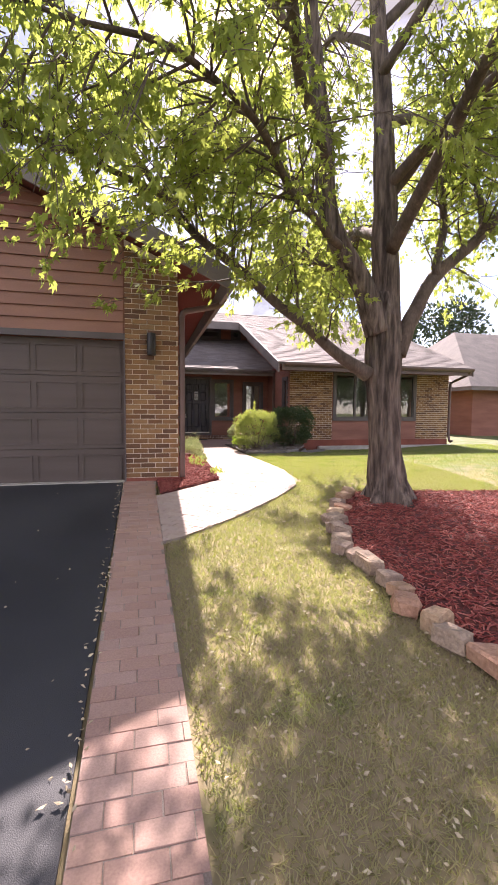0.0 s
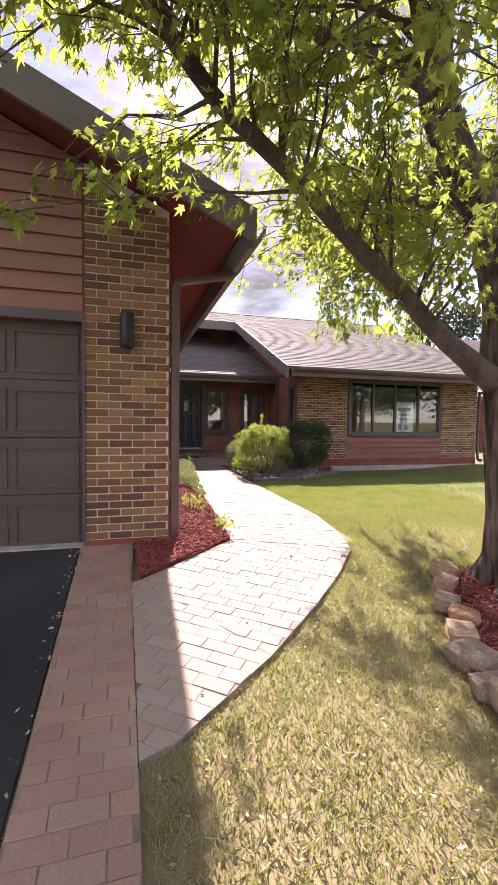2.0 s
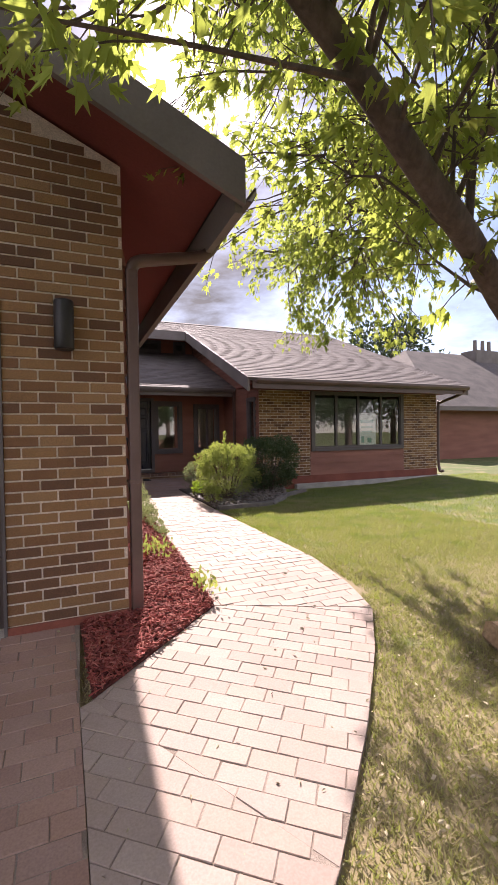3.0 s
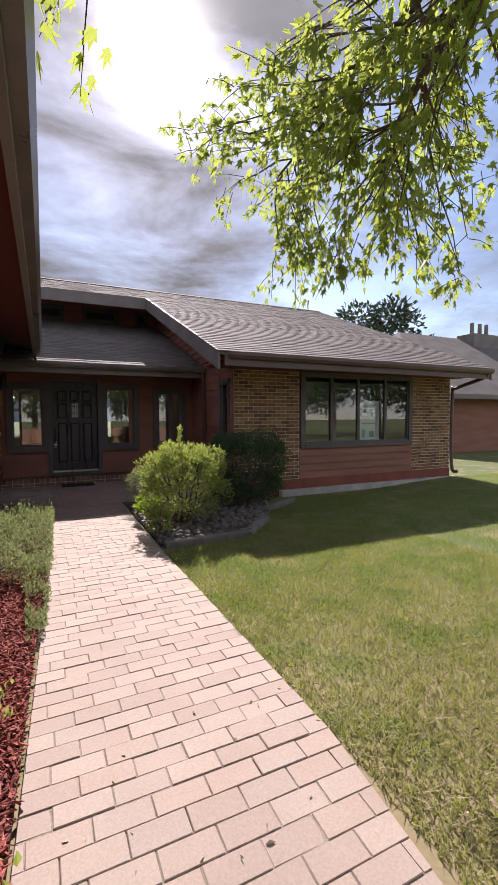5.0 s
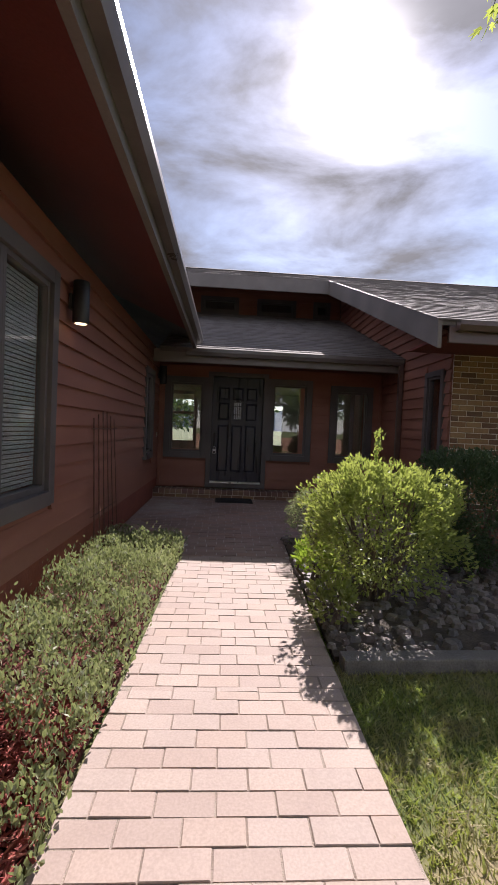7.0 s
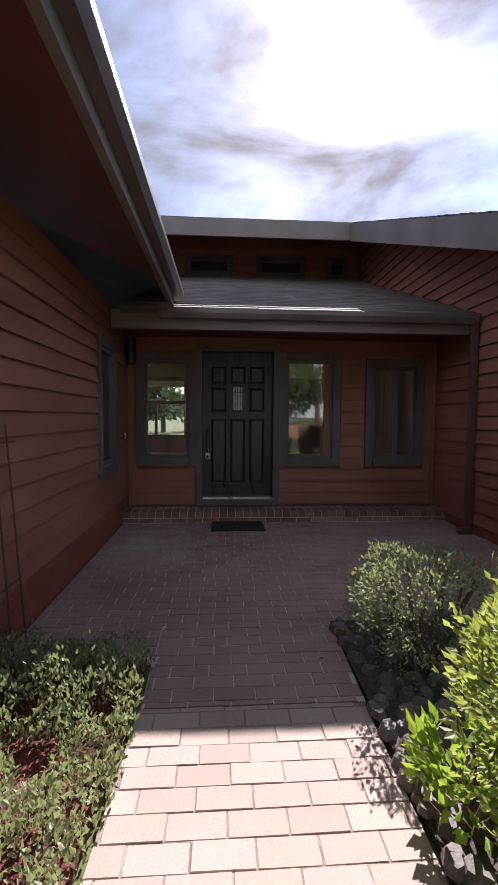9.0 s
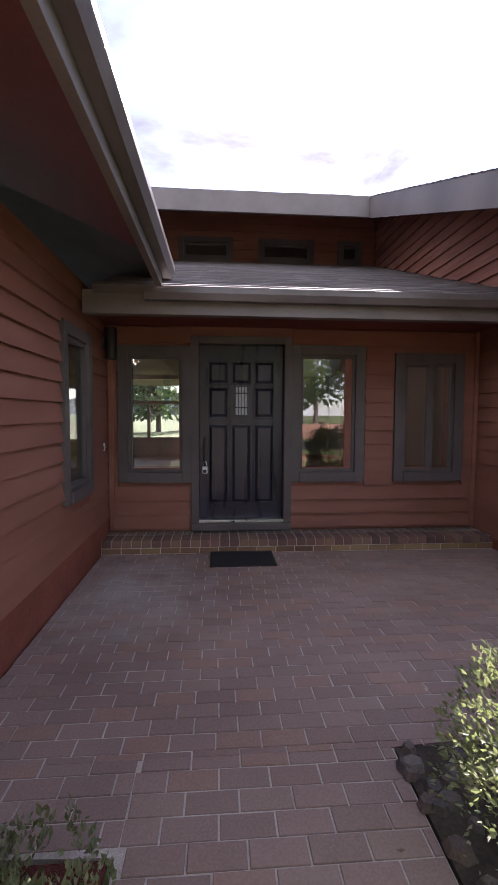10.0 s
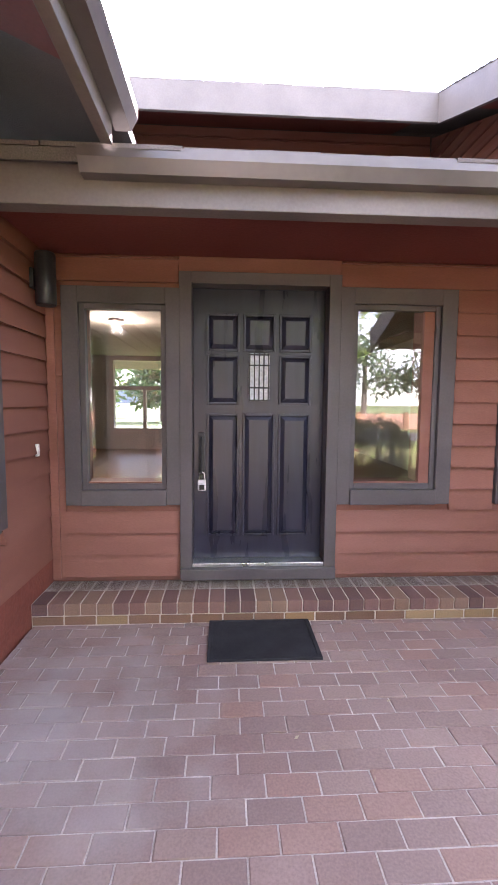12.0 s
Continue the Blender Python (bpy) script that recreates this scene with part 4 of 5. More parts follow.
part("foundation", boxed(WX0 - 0.016, WX0, WY, FY, -0.5, 0.118), M_FOUND, wing_side)
gable = tagged(part("wall_wing_gable", prism([(WY, 2.5), (12.99, 2.5), (12.99, main_z(12.99) - 0.13), (WY, main_z(WY) - 0.13)], "x", WX0, WX0 + 0.18), M_SIDING), "upper wing wall with slanted lap boards", "wall", kind="structure")
siding(gable, "x", WX0, -1, WY, 12.95, 2.5, 5.2, [], M_SIDING, 0.158, top=lambda u: max(main_z(u) - 0.13, 2.5))
wall_mesh("wall_wing_far", "x", WX1 - 0.18, WX1, WY + 0.2, 20.0, -0.5, 2.5, [], M_SIDING)
tagged(part("wall_far_gable", prism([(WY + 0.2, 2.5), (19.5, 2.5), (RY, main_z(RY) - 0.1)], "x", WX1 - 0.18, WX1), M_SIDING), kind="structure")
dsw = thing("downspout", (4.9, 8.55, 0.0), "brown metal downspout in the court corner", "downspout")
part("pipe", boxed(4.86, 4.935, 8.5, 8.575, 0.06, 2.5, 0.01), M_SPOUT, dsw)
part("foot", boxed(4.74, 4.9, 8.44, 8.52, 0.012, 0.085, 0.012), M_SPOUT, dsw)
dsr = thing("downspout", (11.05, 6.9, -0.1), "brown metal downspout at the wing's far corner", "downspout")
bm = bmesh.new()
p_, r_ = smooth([(10.98, 5.9, 2.42), (10.98, 6.05, 2.3), (11.02, 6.8, 2.12), (11.05, 6.93, 2.0), (11.05, 6.93, 0.2), (11.05, 6.75, 0.02)], [0.045] * 6, 5)
tube(bm, p_, r_, 8)
shaded(part("pipe", bm, M_SPOUT, dsr))

# yard sign board standing inside the wide window
sg = thing("window_sign", (8.4, 7.03, 0.86), "white paper poster standing inside the wide window", "poster")
part("sheet", boxed(8.08, 8.72, 7.03, 7.036, 0.86, 1.78), M_PAPER, sg)
for z0, z1, x0, x1 in ((1.5, 1.6, 8.18, 8.62), (1.36, 1.42, 8.2, 8.6), (1.24, 1.28, 8.22, 8.58), (0.94, 1.12, 8.2, 8.3), (0.94, 1.08, 8.42, 8.56)):
    part("print_bar", boxed(x0, x1, 7.024, 7.03, z0, z1), M_INK, sg)

# ---- rooms behind the glass ----
wall_mesh("wall_back", "y", 18.0, 18.2, -5.57, 10.8, -0.3, 2.9, [(-0.9, -0.15, 0.75, 1.75), (-0.08, 0.8, 0.75, 1.75), (-0.9, 0.8, 1.85, 2.5), (2.6, 4.2, 0.7, 2.2)], M_PLASTER)
tagged(part("floor_hall", boxed(-5.5, 10.8, 9.72, 18.0, 0.1, 0.2), M_WOODFLOOR), "brown wood floor of the hall", "floor", kind="structure")
tagged(part("floor_wing", boxed(5.15, 10.8, 7.18, 9.7, -0.1, 0.1), M_WOODFLOOR), kind="structure")
tagged(part("ceiling_hall", boxed(-5.5, 10.8, 9.72, 18.0, 2.62, 2.7), M_PLASTER), kind="structure")
tagged(part("ceiling_wing", boxed(5.15, 10.8, 7.18, 9.72, 2.45, 2.5), M_PLASTER), kind="structure")
wall_mesh("wall_hall_inner", "y", 9.72, 9.9, 5.2, 10.8, 0.0, 2.6, [], M_PLASTER)
wall_mesh("wall_hall_left", "x", -1.6, -1.45, 9.9, 18.0, 0.2, 2.62, [], M_PLASTER)
wall_mesh("wall_hall_right", "x", 5.4, 5.55, 9.9, 18.0, 0.2, 2.62, [], M_PLASTER)
wall_mesh("wall_garage_room", "y", 9.72, 9.85, -5.5, 0.57, 0.0, 2.62, [], M_PLASTER)
tagged(part("ceiling_garage", boxed(-5.5, 0.57, 0.2, 9.7, 2.55, 2.6), M_PLASTER), kind="structure")

cl = thing("ceiling_light", (0.4, 13.0, 2.6), "small round lit ceiling light in the hall", "ceiling light")
bm = bmesh.new()
tube(bm, [(0.4, 13.0, 2.61), (0.4, 13.0, 2.57)], [0.12, 0.11], 20)
part("housing", bm, M_WHITE, cl)
bm = bmesh.new()
tube(bm, [(0.4, 13.0, 2.569), (0.4, 13.0, 2.562)], [0.09, 0.09], 20)
part("diffuser", bm, M_LAMP, cl)
bulb = bpy.data.lights.new("hall_bulb", "POINT")
bulb.energy, bulb.color, bulb.shadow_soft_size = 8.0, (1.0, 0.82, 0.62), 0.1
new("hall_bulb", bulb).location = (0.4, 13.0, 2.45)

# ---- plants ----


def leaf_cloud(name, points, size, material, rng, parent=None, lobed=False, droop=0.3, kind=""):
    """Many small folded leaves, one mesh."""
    vs, fs = [], []
    if lobed:
        shape = [(0, 0, 0), (0.17, 0.16, 0), (0.36, 0.3, -0.03), (0.22, 0.42, 0), (0.42, 0.86, -0.05), (0.13, 0.66, 0), (0, 1.3, -0.05), (-0.13, 0.66, 0), (-0.42, 0.86, -0.05), (-0.22, 0.42, 0), (-0.36, 0.3, -0.03), (-0.17, 0.16, 0)]
        faces = [(0, 1, 3, 5, 6), (0, 6, 7, 9, 11), (1, 2, 3), (3, 4, 5), (7, 8, 9), (9, 10, 11)]
    else:
        shape = [(0, 0, 0), (0.26, 0.45, 0.08), (0, 1, 0), (-0.26, 0.45, 0.08)]
        faces = [(0, 1, 2), (0, 2, 3)]
    for p, d in points:
        s = size * rng.uniform(0.6, 1.25)
        d = (Vector(d) + Vector((rng.gauss(0, 0.5), rng.gauss(0, 0.5), rng.gauss(-droop, 0.4)))).normalized()
        u = d.cross(Vector((rng.gauss(0, 1), rng.gauss(0, 1), rng.gauss(0, 1)))).normalized()
        w = u.cross(d)
        k = len(vs)
        bend = rng.uniform(-0.35, 0.1)
        for x, y, z in shape:
            vs.append(Vector(p) + (u * x + d * y + w * (z + bend * (y * y + abs(x)) * 0.5)) * s)
        fs += [tuple(k + i for i in f) for f in faces]
    me = mesh_of(name, vs, fs, material)
    ob = new(name, me)
    if parent is not None:
        ob.parent = parent
        if "base" in parent:
            ob.matrix_parent_inverse = Matrix.Translation(-Vector(parent["base"]))
    return ob


rng = random.Random(11)
tree = thing("maple_tree", (3.3, -1.62, -0.15), "large maple tree with furrowed trunk and lobed green leaves", "tree")
BRANCHES = [
    ([(2.98, -1.65, 1.48), (2.55, -1.7, 1.7), (2.09, -1.77, 1.97), (1.16, -1.95, 2.55), (0.5, -2.1, 3.1), (-0.3, -2.3, 3.9), (-1.0, -2.6, 4.4)], [0.1, 0.07, 0.058, 0.048, 0.04, 0.024, 0.012]),
    ([(3.1, -1.66, 2.0), (2.85, -1.68, 2.55), (2.45, -1.7, 3.22), (2.22, -1.75, 4.47), (2.05, -1.85, 5.66), (1.8, -2.1, 7.2), (1.6, -2.3, 8.4)], [0.17, 0.14, 0.125, 0.1, 0.075, 0.045, 0.02]),
    ([(3.25, -1.6, 1.9), (3.22, -1.58, 2.9), (3.2, -1.5, 4.4), (3.15, -1.4, 6.0), (3.1, -1.2, 7.8), (3.1, -1.1, 9.0)], [0.2, 0.17, 0.13, 0.1, 0.055, 0.02]),
    ([(3.4, -1.62, 1.75), (3.62, -1.66, 2.3), (3.87, -1.7, 2.74), (4.52, -1.75, 3.37), (5.6, -1.9, 4.3), (6.8, -2.1, 5.0)], [0.12, 0.095, 0.085, 0.065, 0.045, 0.018]),
    ([(3.2, -1.5, 3.2), (3.4, -0.6, 3.7), (3.7, 0.4, 3.9), (4.0, 1.4, 3.75), (4.25, 2.2, 3.5)], [0.09, 0.07, 0.052, 0.032, 0.014]),
    ([(3.22, -1.7, 3.0), (3.3, -2.7, 3.9), (3.2, -3.8, 4.6), (2.9, -5.0, 4.9), (2.6, -6.2, 4.8)], [0.09, 0.07, 0.05, 0.032, 0.014]),
    ([(2.3, -1.75, 3.9), (1.6, -2.6, 4.5), (1.0, -3.6, 4.8), (0.3, -4.6, 4.7), (-0.4, -5.4, 4.4)], [0.075, 0.06, 0.045, 0.03, 0.014]),
    ([(2.4, -1.7, 3.4), (2.0, -1.3, 3.9), (1.7, -0.9, 4.3), (1.5, -0.6, 4.7), (1.3, -0.3, 5.0)], [0.07, 0.055, 0.04, 0.026, 0.012]),
    ([(3.2, -1.5, 4.6), (4.2, -0.8, 5.3), (5.3, 0.0, 5.7), (6.4, 0.9, 5.8)], [0.08, 0.06, 0.035, 0.014]),
    ([(2.1, -1.8, 5.0), (1.0, -1.9, 5.8), (-0.2, -1.8, 6.3), (-1.3, -1.7, 6.5)], [0.065, 0.05, 0.03, 0.012]),
    ([(3.15, -1.4, 5.6), (3.0, -0.4, 6.5), (3.2, 0.6, 7.0), (3.5, 1.4, 7.2)], [0.07, 0.05, 0.03, 0.012]),
    ([(3.2, -1.6, 3.8), (3.9, -2.5, 4.6), (4.5, -3.5, 4.9), (5.0, -4.5, 4.8)], [0.07, 0.055, 0.035, 0.014]),
    ([(3.15, -1.4, 5.8), (4.2, -1.6, 6.8), (5.4, -1.9, 7.3), (6.4, -2.2, 7.4)], [0.07, 0.05, 0.03, 0.012]),
    ([(0.55, -2.1, 3.06), (-0.2, -2.9, 3.0), (-0.9, -3.4, 2.8), (-1.5, -3.8, 2.6)], [0.03, 0.024, 0.016, 0.008]),
    ([(3.15, -1.5, 5.2), (3.7, -2.8, 6.2), (4.2, -4.2, 6.7)], [0.07, 0.045, 0.014]),
    ([(2.6, -1.7, 2.95), (1.9, -2.2, 3.1), (1.2, -3.0, 3.3), (0.4, -3.6, 3.35), (-0.5, -4.0, 3.2)], [0.055, 0.042, 0.032, 0.022, 0.01]),
    ([(3.4, -0.6, 3.7), (3.7, 0.6, 4.1), (3.9, 1.7, 4.1), (3.85, 2.5, 3.95), (3.7, 2.95, 3.75)], [0.06, 0.045, 0.03, 0.018, 0.008]),
    ([(3.87, -1.7, 2.74), (4.1, -1.5, 3.6), (4.3, -1.3, 4.5), (4.5, -1.2, 5.4)], [0.06, 0.05, 0.032, 0.012]),
    ([(4.52, -1.75, 3.37), (4.9, -1.2, 4.2), (5.2, -0.7, 5.0)], [0.05, 0.036, 0.012]),
    ([(3.2, -1.5, 3.6), (3.7, -1.8, 4.3), (4.1, -2.2, 4.9), (4.4, -2.4, 5.6)], [0.06, 0.05, 0.032, 0.012]),
    ([(2.75, -1.68, 2.7), (2.5, -1.2, 2.95), (2.45, -0.6, 3.2), (2.6, 0.0, 3.3)], [0.05, 0.04, 0.026, 0.01]),
]
# trunk with buttressed, furrowed foot
bm = bmesh.new()
p_, r_ = smooth([(3.34, -1.62, -0.25), (3.33, -1.62, 0.05), (3.28, -1.62, 0.5), (3.23, -1.62, 1.2), (3.21, -1.62, 1.75), (3.19, -1.62, 2.2), (3.17, -1.62, 2.5)], [0.33, 0.255, 0.205, 0.195, 0.215, 0.19, 0.13], 6)
rings = tube(bm, p_, r_, 40)
for ri, ring in enumerate(rings):
    c = p_[ri]
    for v in ring:
        d = v.co - c
        a = math.atan2(d.y, d.x)
        f = 0.035 * noise.noise((math.cos(a) * 5, math.sin(a) * 5, c.z * 0.7)) + 0.034 * noise.noise((math.cos(a) * 13, math.sin(a) * 13, c.z * 1.6))
        f += max(0, 0.35 - (c.z + 0.2)) * 0.35 * math.cos(a * 5 + 0.6)
        v.co += d.normalized() * f
shaded(part("trunk", bm, M_BARK, tree))
leaf_at = []
twig_bm = bmesh.new()
for pts, rad in BRANCHES:
    p, r = smooth(pts, rad, 6)
    p = [q + Vector((noise.noise(q * 1.3), noise.noise(q * 1.3 + Vector((7, 0, 0))), noise.noise(q * 1.3 + Vector((0, 9, 0))))) * 0.07 * (i > 3) for i, q in enumerate(p)]
    bm = bmesh.new()
    tube(bm, p, r, 12)
    shaded(part("limb", bm, M_BARK if rad[0] > 0.15 else M_LIMB, tree))
    n = len(p)
    for i in range(5, n):
        if r[i] > 0.085:
            continue
        for _ in range(3 if r[i] < 0.06 else 2):
            d = (p[min(i + 1, n - 1)] - p[i - 1]).normalized()
            side = (d.cross(Vector((rng.gauss(0, 1), rng.gauss(0, 1), rng.gauss(0, 1)))).normalized() + d * 0.7 + Vector((0, 0, rng.uniform(-0.35, 0.3)))).normalized()
            L = rng.uniform(0.6, 1.45)
            tw = [p[i] + side * L * t + Vector((0, 0, -0.16 * L * t * t)) + Vector((rng.gauss(0, 0.03), rng.gauss(0, 0.03), rng.gauss(0, 0.03))) * (t > 0) for t in (0, 0.25, 0.5, 0.75, 1.0)]
            low = 2.6 if tw[-1].x > 4.5 or tw[-1].y > -1.2 else 2.08
            if tw[-1].z < low or (tw[-1].x < 0.95 and tw[-1].y > -0.4 and tw[-1].z < 3.6):
                continue
            # the walk lies open to the sun: no twigs between the two
            sx, sy = tw[-1].x - 0.306 * tw[-1].z, tw[-1].y - 1.206 * tw[-1].z
            if -2.5 < sy < 6 and -0.4 < sx < 0.25 + min(2.6, 2.45 + (sy + 0.56) * 0.97):
                continue
            tube(twig_bm, tw, [min(r[i] * 0.5, 0.016), 0.010, 0.007, 0.005, 0.003], 5)
            for t in range(1, 5):
                for _ in range(2):
                    q = tw[t] + Vector((rng.gauss(0, 0.03), rng.gauss(0, 0.03), rng.gauss(0, 0.03)))
                    d2 = (side + Vector((rng.gauss(0, 0.8), rng.gauss(0, 0.8), rng.gauss(-0.2, 0.5)))).normalized()
                    L2 = rng.uniform(0.16, 0.42)
                    e = q + d2 * L2
                    tube(twig_bm, [q, q + d2 * L2 * 0.5, e + Vector((0, 0, -0.03))], [0.004, 0.003, 0.0015], 4)
                    for s in range(9 if q.z < 4.6 else 6):
                        leaf_at.append((q + d2 * L2 * rng.uniform(0.25, 1.0) + Vector((rng.gauss(0, 0.035), rng.gauss(0, 0.035), rng.gauss(-0.02, 0.035))), d2 * 0.6))
part("twigs", twig_bm, M_LIMB, tree)["kind"] = "stuff"
leaf_cloud("crown", leaf_at, 0.076, M_LEAF, rng, tree, lobed=True, droop=0.8)


def shrub(name, centre, size, count, leaf, material, label, seed, stems=9, shape=0.75, bare=0.0):
    """A clipped shrub: stems and a hollow cloud of leaves with an uneven outline."""
    rg = random.Random(seed)
    c = Vector(centre)
    s = thing(name, centre, label, "shrub")
    for k in range(stems):
        a = 2 * math.pi * k / stems + rg.uniform(-0.3, 0.3)
        e = c + Vector((math.cos(a) * size[0] * rg.uniform(0.2, 0.42), math.sin(a) * size[1] * rg.uniform(0.2, 0.42), size[2] * rg.uniform(0.6, 0.85)))
        f = c + Vector((math.cos(a) * 0.05, math.sin(a) * 0.05, -0.02))
        bm = bmesh.new()
        tube(bm, [f, f.lerp(e, 0.5) + Vector((rg.gauss(0, 0.03), rg.gauss(0, 0.03), 0)), e], [0.018, 0.012, 0.006], 6)
        part("stem", bm, M_LIMB, s)
    pts = []
    while len(pts) < count:
        d = Vector((rg.gauss(0, 1), rg.gauss(0, 1), rg.gauss(0, 1))).normalized()
        lump = 1 + 0.22 * noise.noise(d * 2.3 + Vector((seed, 0, 0))) + 0.12 * noise.noise(d * 6 + Vector((0, seed, 0)))
        r = lump * (1 - 0.42 * rg.random() ** 1.8) * (1.07 if rg.random() < 0.04 else 1)
        e = shape
        q = Vector(tuple(math.copysign(abs(v) ** e, v) for v in d))
        p = c + Vector((q.x * size[0] / 2 * r, q.y * size[1] / 2 * r, size[2] * 0.54 + q.z * size[2] * 0.46 * r))
        if p.z < c.z + 0.06 + 0.16 * rg.random():
            continue
        if p.z < c.z + size[2] * 0.45 and rg.random() < bare:
            continue
        if noise.noise(p * 7.0 + Vector((seed, seed, 0))) < -0.16:
            continue
        pts.append((p, d * 0.8 + Vector((0, 0, 0.35))))
    leaf_cloud("foliage", pts, leaf, material, rg, s, droop=-0.1)
    return s


shrub("round_shrub", (3.2, 4.55, 0.0), (1.1, 1.05, 1.05), 14500, 0.036, M_SHRUB, "round clipped shrub with bright lime-green leaves", 21, 14, 0.85, 0.6)
shrub("dark_shrub", (4.45, 5.35, -0.03), (1.2, 1.1, 1.2), 20000, 0.038, M_DARKSHRUB, "dark green rounded evergreen shrub against the wing", 22)
shrub("small_shrub", (3.08, 5.85, 0.0), (0.8, 0.65, 0.66), 6000, 0.024, M_COVER, "loose small shrub with narrow grey-green leaves", 23, 12)
shrub("seedling", (2.8, 4.95, 0.0), (0.3, 0.32, 0.32), 500, 0.06, leafy("bright_leaf", [(0.16, 0.26, 0.04), (0.2, 0.3, 0.05)], (0.35, 0.5, 0.05), 0.4), "small bright green plant by the path", 24, 5)
shrub("seedling", (2.74, 4.1, 0.0), (0.26, 0.26, 0.3), 400, 0.05, M_SHRUB, "small bright green plant at the path's edge", 25, 5)

sprig = random.Random(27)
sprig_at = [((3.12 + sprig.gauss(0, 0.018), 4.5 + sprig.gauss(0, 0.018), 1.02 + 0.26 * k / 90), (0, 0, 0.8)) for k in range(90)]
leaf_cloud("sprig", sprig_at, 0.036, M_SHRUB, sprig, [o for o in scene.objects if o.name == "round_shrub"][0], droop=-0.2)

# ground cover along the court wall
rg = random.Random(31)
cover_poly = [(0.85, 3.3), (1.36, 2.9), (1.4, 1.9), (1.5, 1.9), (1.58, 3.4), (1.66, 5.9), (1.45, 6.1), (0.82, 6.05)]
pts = []
for x, y in scatter(cover_poly, 21000, rg):
    tuft = noise.noise((x * 6.5, y * 6.5, 8))
    if tuft < -0.22:
        continue
    h = 0.06 + 0.36 * (0.5 + 0.6 * noise.noise((x * 3.1, y * 2.4, 3)) + 0.45 * tuft) * step01((y - 2.2) / 1.2)
    h = max(h * (1 - 0.4 * step01((y - 4.5) / 0.8)), 0.05) * (1.35 if rg.random() < 0.06 else 1.0)
    pts.append(((x, y, h * rg.random() ** 0.5), (0, 0, 0.8)))
tagged(leaf_cloud("ground_cover", pts, 0.03, M_COVER, rg, droop=-0.2), "low pale-edged ground cover spilling over the path's edge", "ground cover", kind="stuff")
pts = []
for k in range(110):
    a, r = rg.uniform(0, 6.28), rg.random() ** 0.5 * 0.28
    pts.append(((1.2 + math.cos(a) * r * 0.6, 1.25 + math.sin(a) * r, rg.uniform(0.03, 0.18)), (0, 0, 0.9)))
for k in range(60):
    pts.append(((1.36 + rg.gauss(0, 0.05), 0.15 + rg.gauss(0, 0.12), rg.uniform(0.02, 0.08)), (0, 0, 0.9)))
tagged(leaf_cloud("bed_weeds", pts, 0.05, M_SHRUB, rg, droop=-0.2), "small green weeds in the mulch", "weeds", kind="stuff")

# iron trellis leaning on the wall
tr = thing("trellis", (0.82, 5.8, 0.02), "slim rusty iron trellis against the siding", "trellis")
for k in range(6):
    y = 5.36 + k * 0.17
    bm = bmesh.new()
    tube(bm, [(0.86, y, 0.02), (0.80, 5.8 + (y - 5.8) * 0.85, 1.3 + 0.09 * (1 - abs(k - 2.5) / 2.5))], [0.006, 0.006], 6)
    part("rod", bm, M_IRON, tr)
for z in (0.4, 1.2):
    bm = bmesh.new()
    tube(bm, [(0.835 - z * 0.02, 5.34, z), (0.835 - z * 0.02, 6.24, z)], [0.005, 0.005], 6)
    part("cross_rod", bm, M_IRON, tr)

# bed edging
# Much darker than M_CONCRETE: the bed's shade is put into the colour.
M_EDGING = mat("shaded_concrete", (0.13, 0.12, 0.11), (0.22, 0.2, 0.18), 0.9, 4.0, 0.4, 100)
for a, b in (((2.68, 3.66), (3.7, 3.7)), ((3.7, 3.7), (4.3, 4.4)), ((4.3, 4.4), (5.0, 5.7)), ((5.0, 5.72), (5.9, 6.3))):
    va, vb = Vector((*a, 0)), Vector((*b, 0))
    d = vb - va
    m = Matrix.Translation((*a, 0.0)) @ Matrix.Rotation(math.atan2(d.y, d.x), 4, "Z")
    bm = bmesh.new()
    box(bm, 0.004, d.length - 0.004, -0.055, 0.055, -0.3, 0.05, m)
    bevelled(bm, 0.012)
    ob = part("bed_edging", bm, M_EDGING)
    ob.location.z = (gz(*a) + gz(*b)) / 2
    tagged(ob, "concrete edging strip of the shrub bed, coloured dark grey for its shade", "edging", "bed edging", "structure")
bm = bmesh.new()
box(bm, 5.95, 11.05, 6.78, 6.93, -0.4, -0.1)
tagged(part("foundation_strip", bevelled(bm, 0.02), M_CONCRETE), "pale gravel strip along the wing", "edging", kind="structure")


def stone_mesh(rg, sx, sy, sz, cuts=1):
    bm = bmesh.new()
    bmesh.ops.create_cube(bm, size=1)
    bmesh.ops.bevel(bm, geom=list(bm.edges), offset=0.13, segments=1, affect="EDGES")
    for v in bm.verts:
        v.co += Vector((rg.gauss(0, 0.05), rg.gauss(0, 0.05), rg.gauss(0, 0.05)))
        v.co = Vector((v.co.x * sx, v.co.y * sy, v.co.z * sz))
    return bm


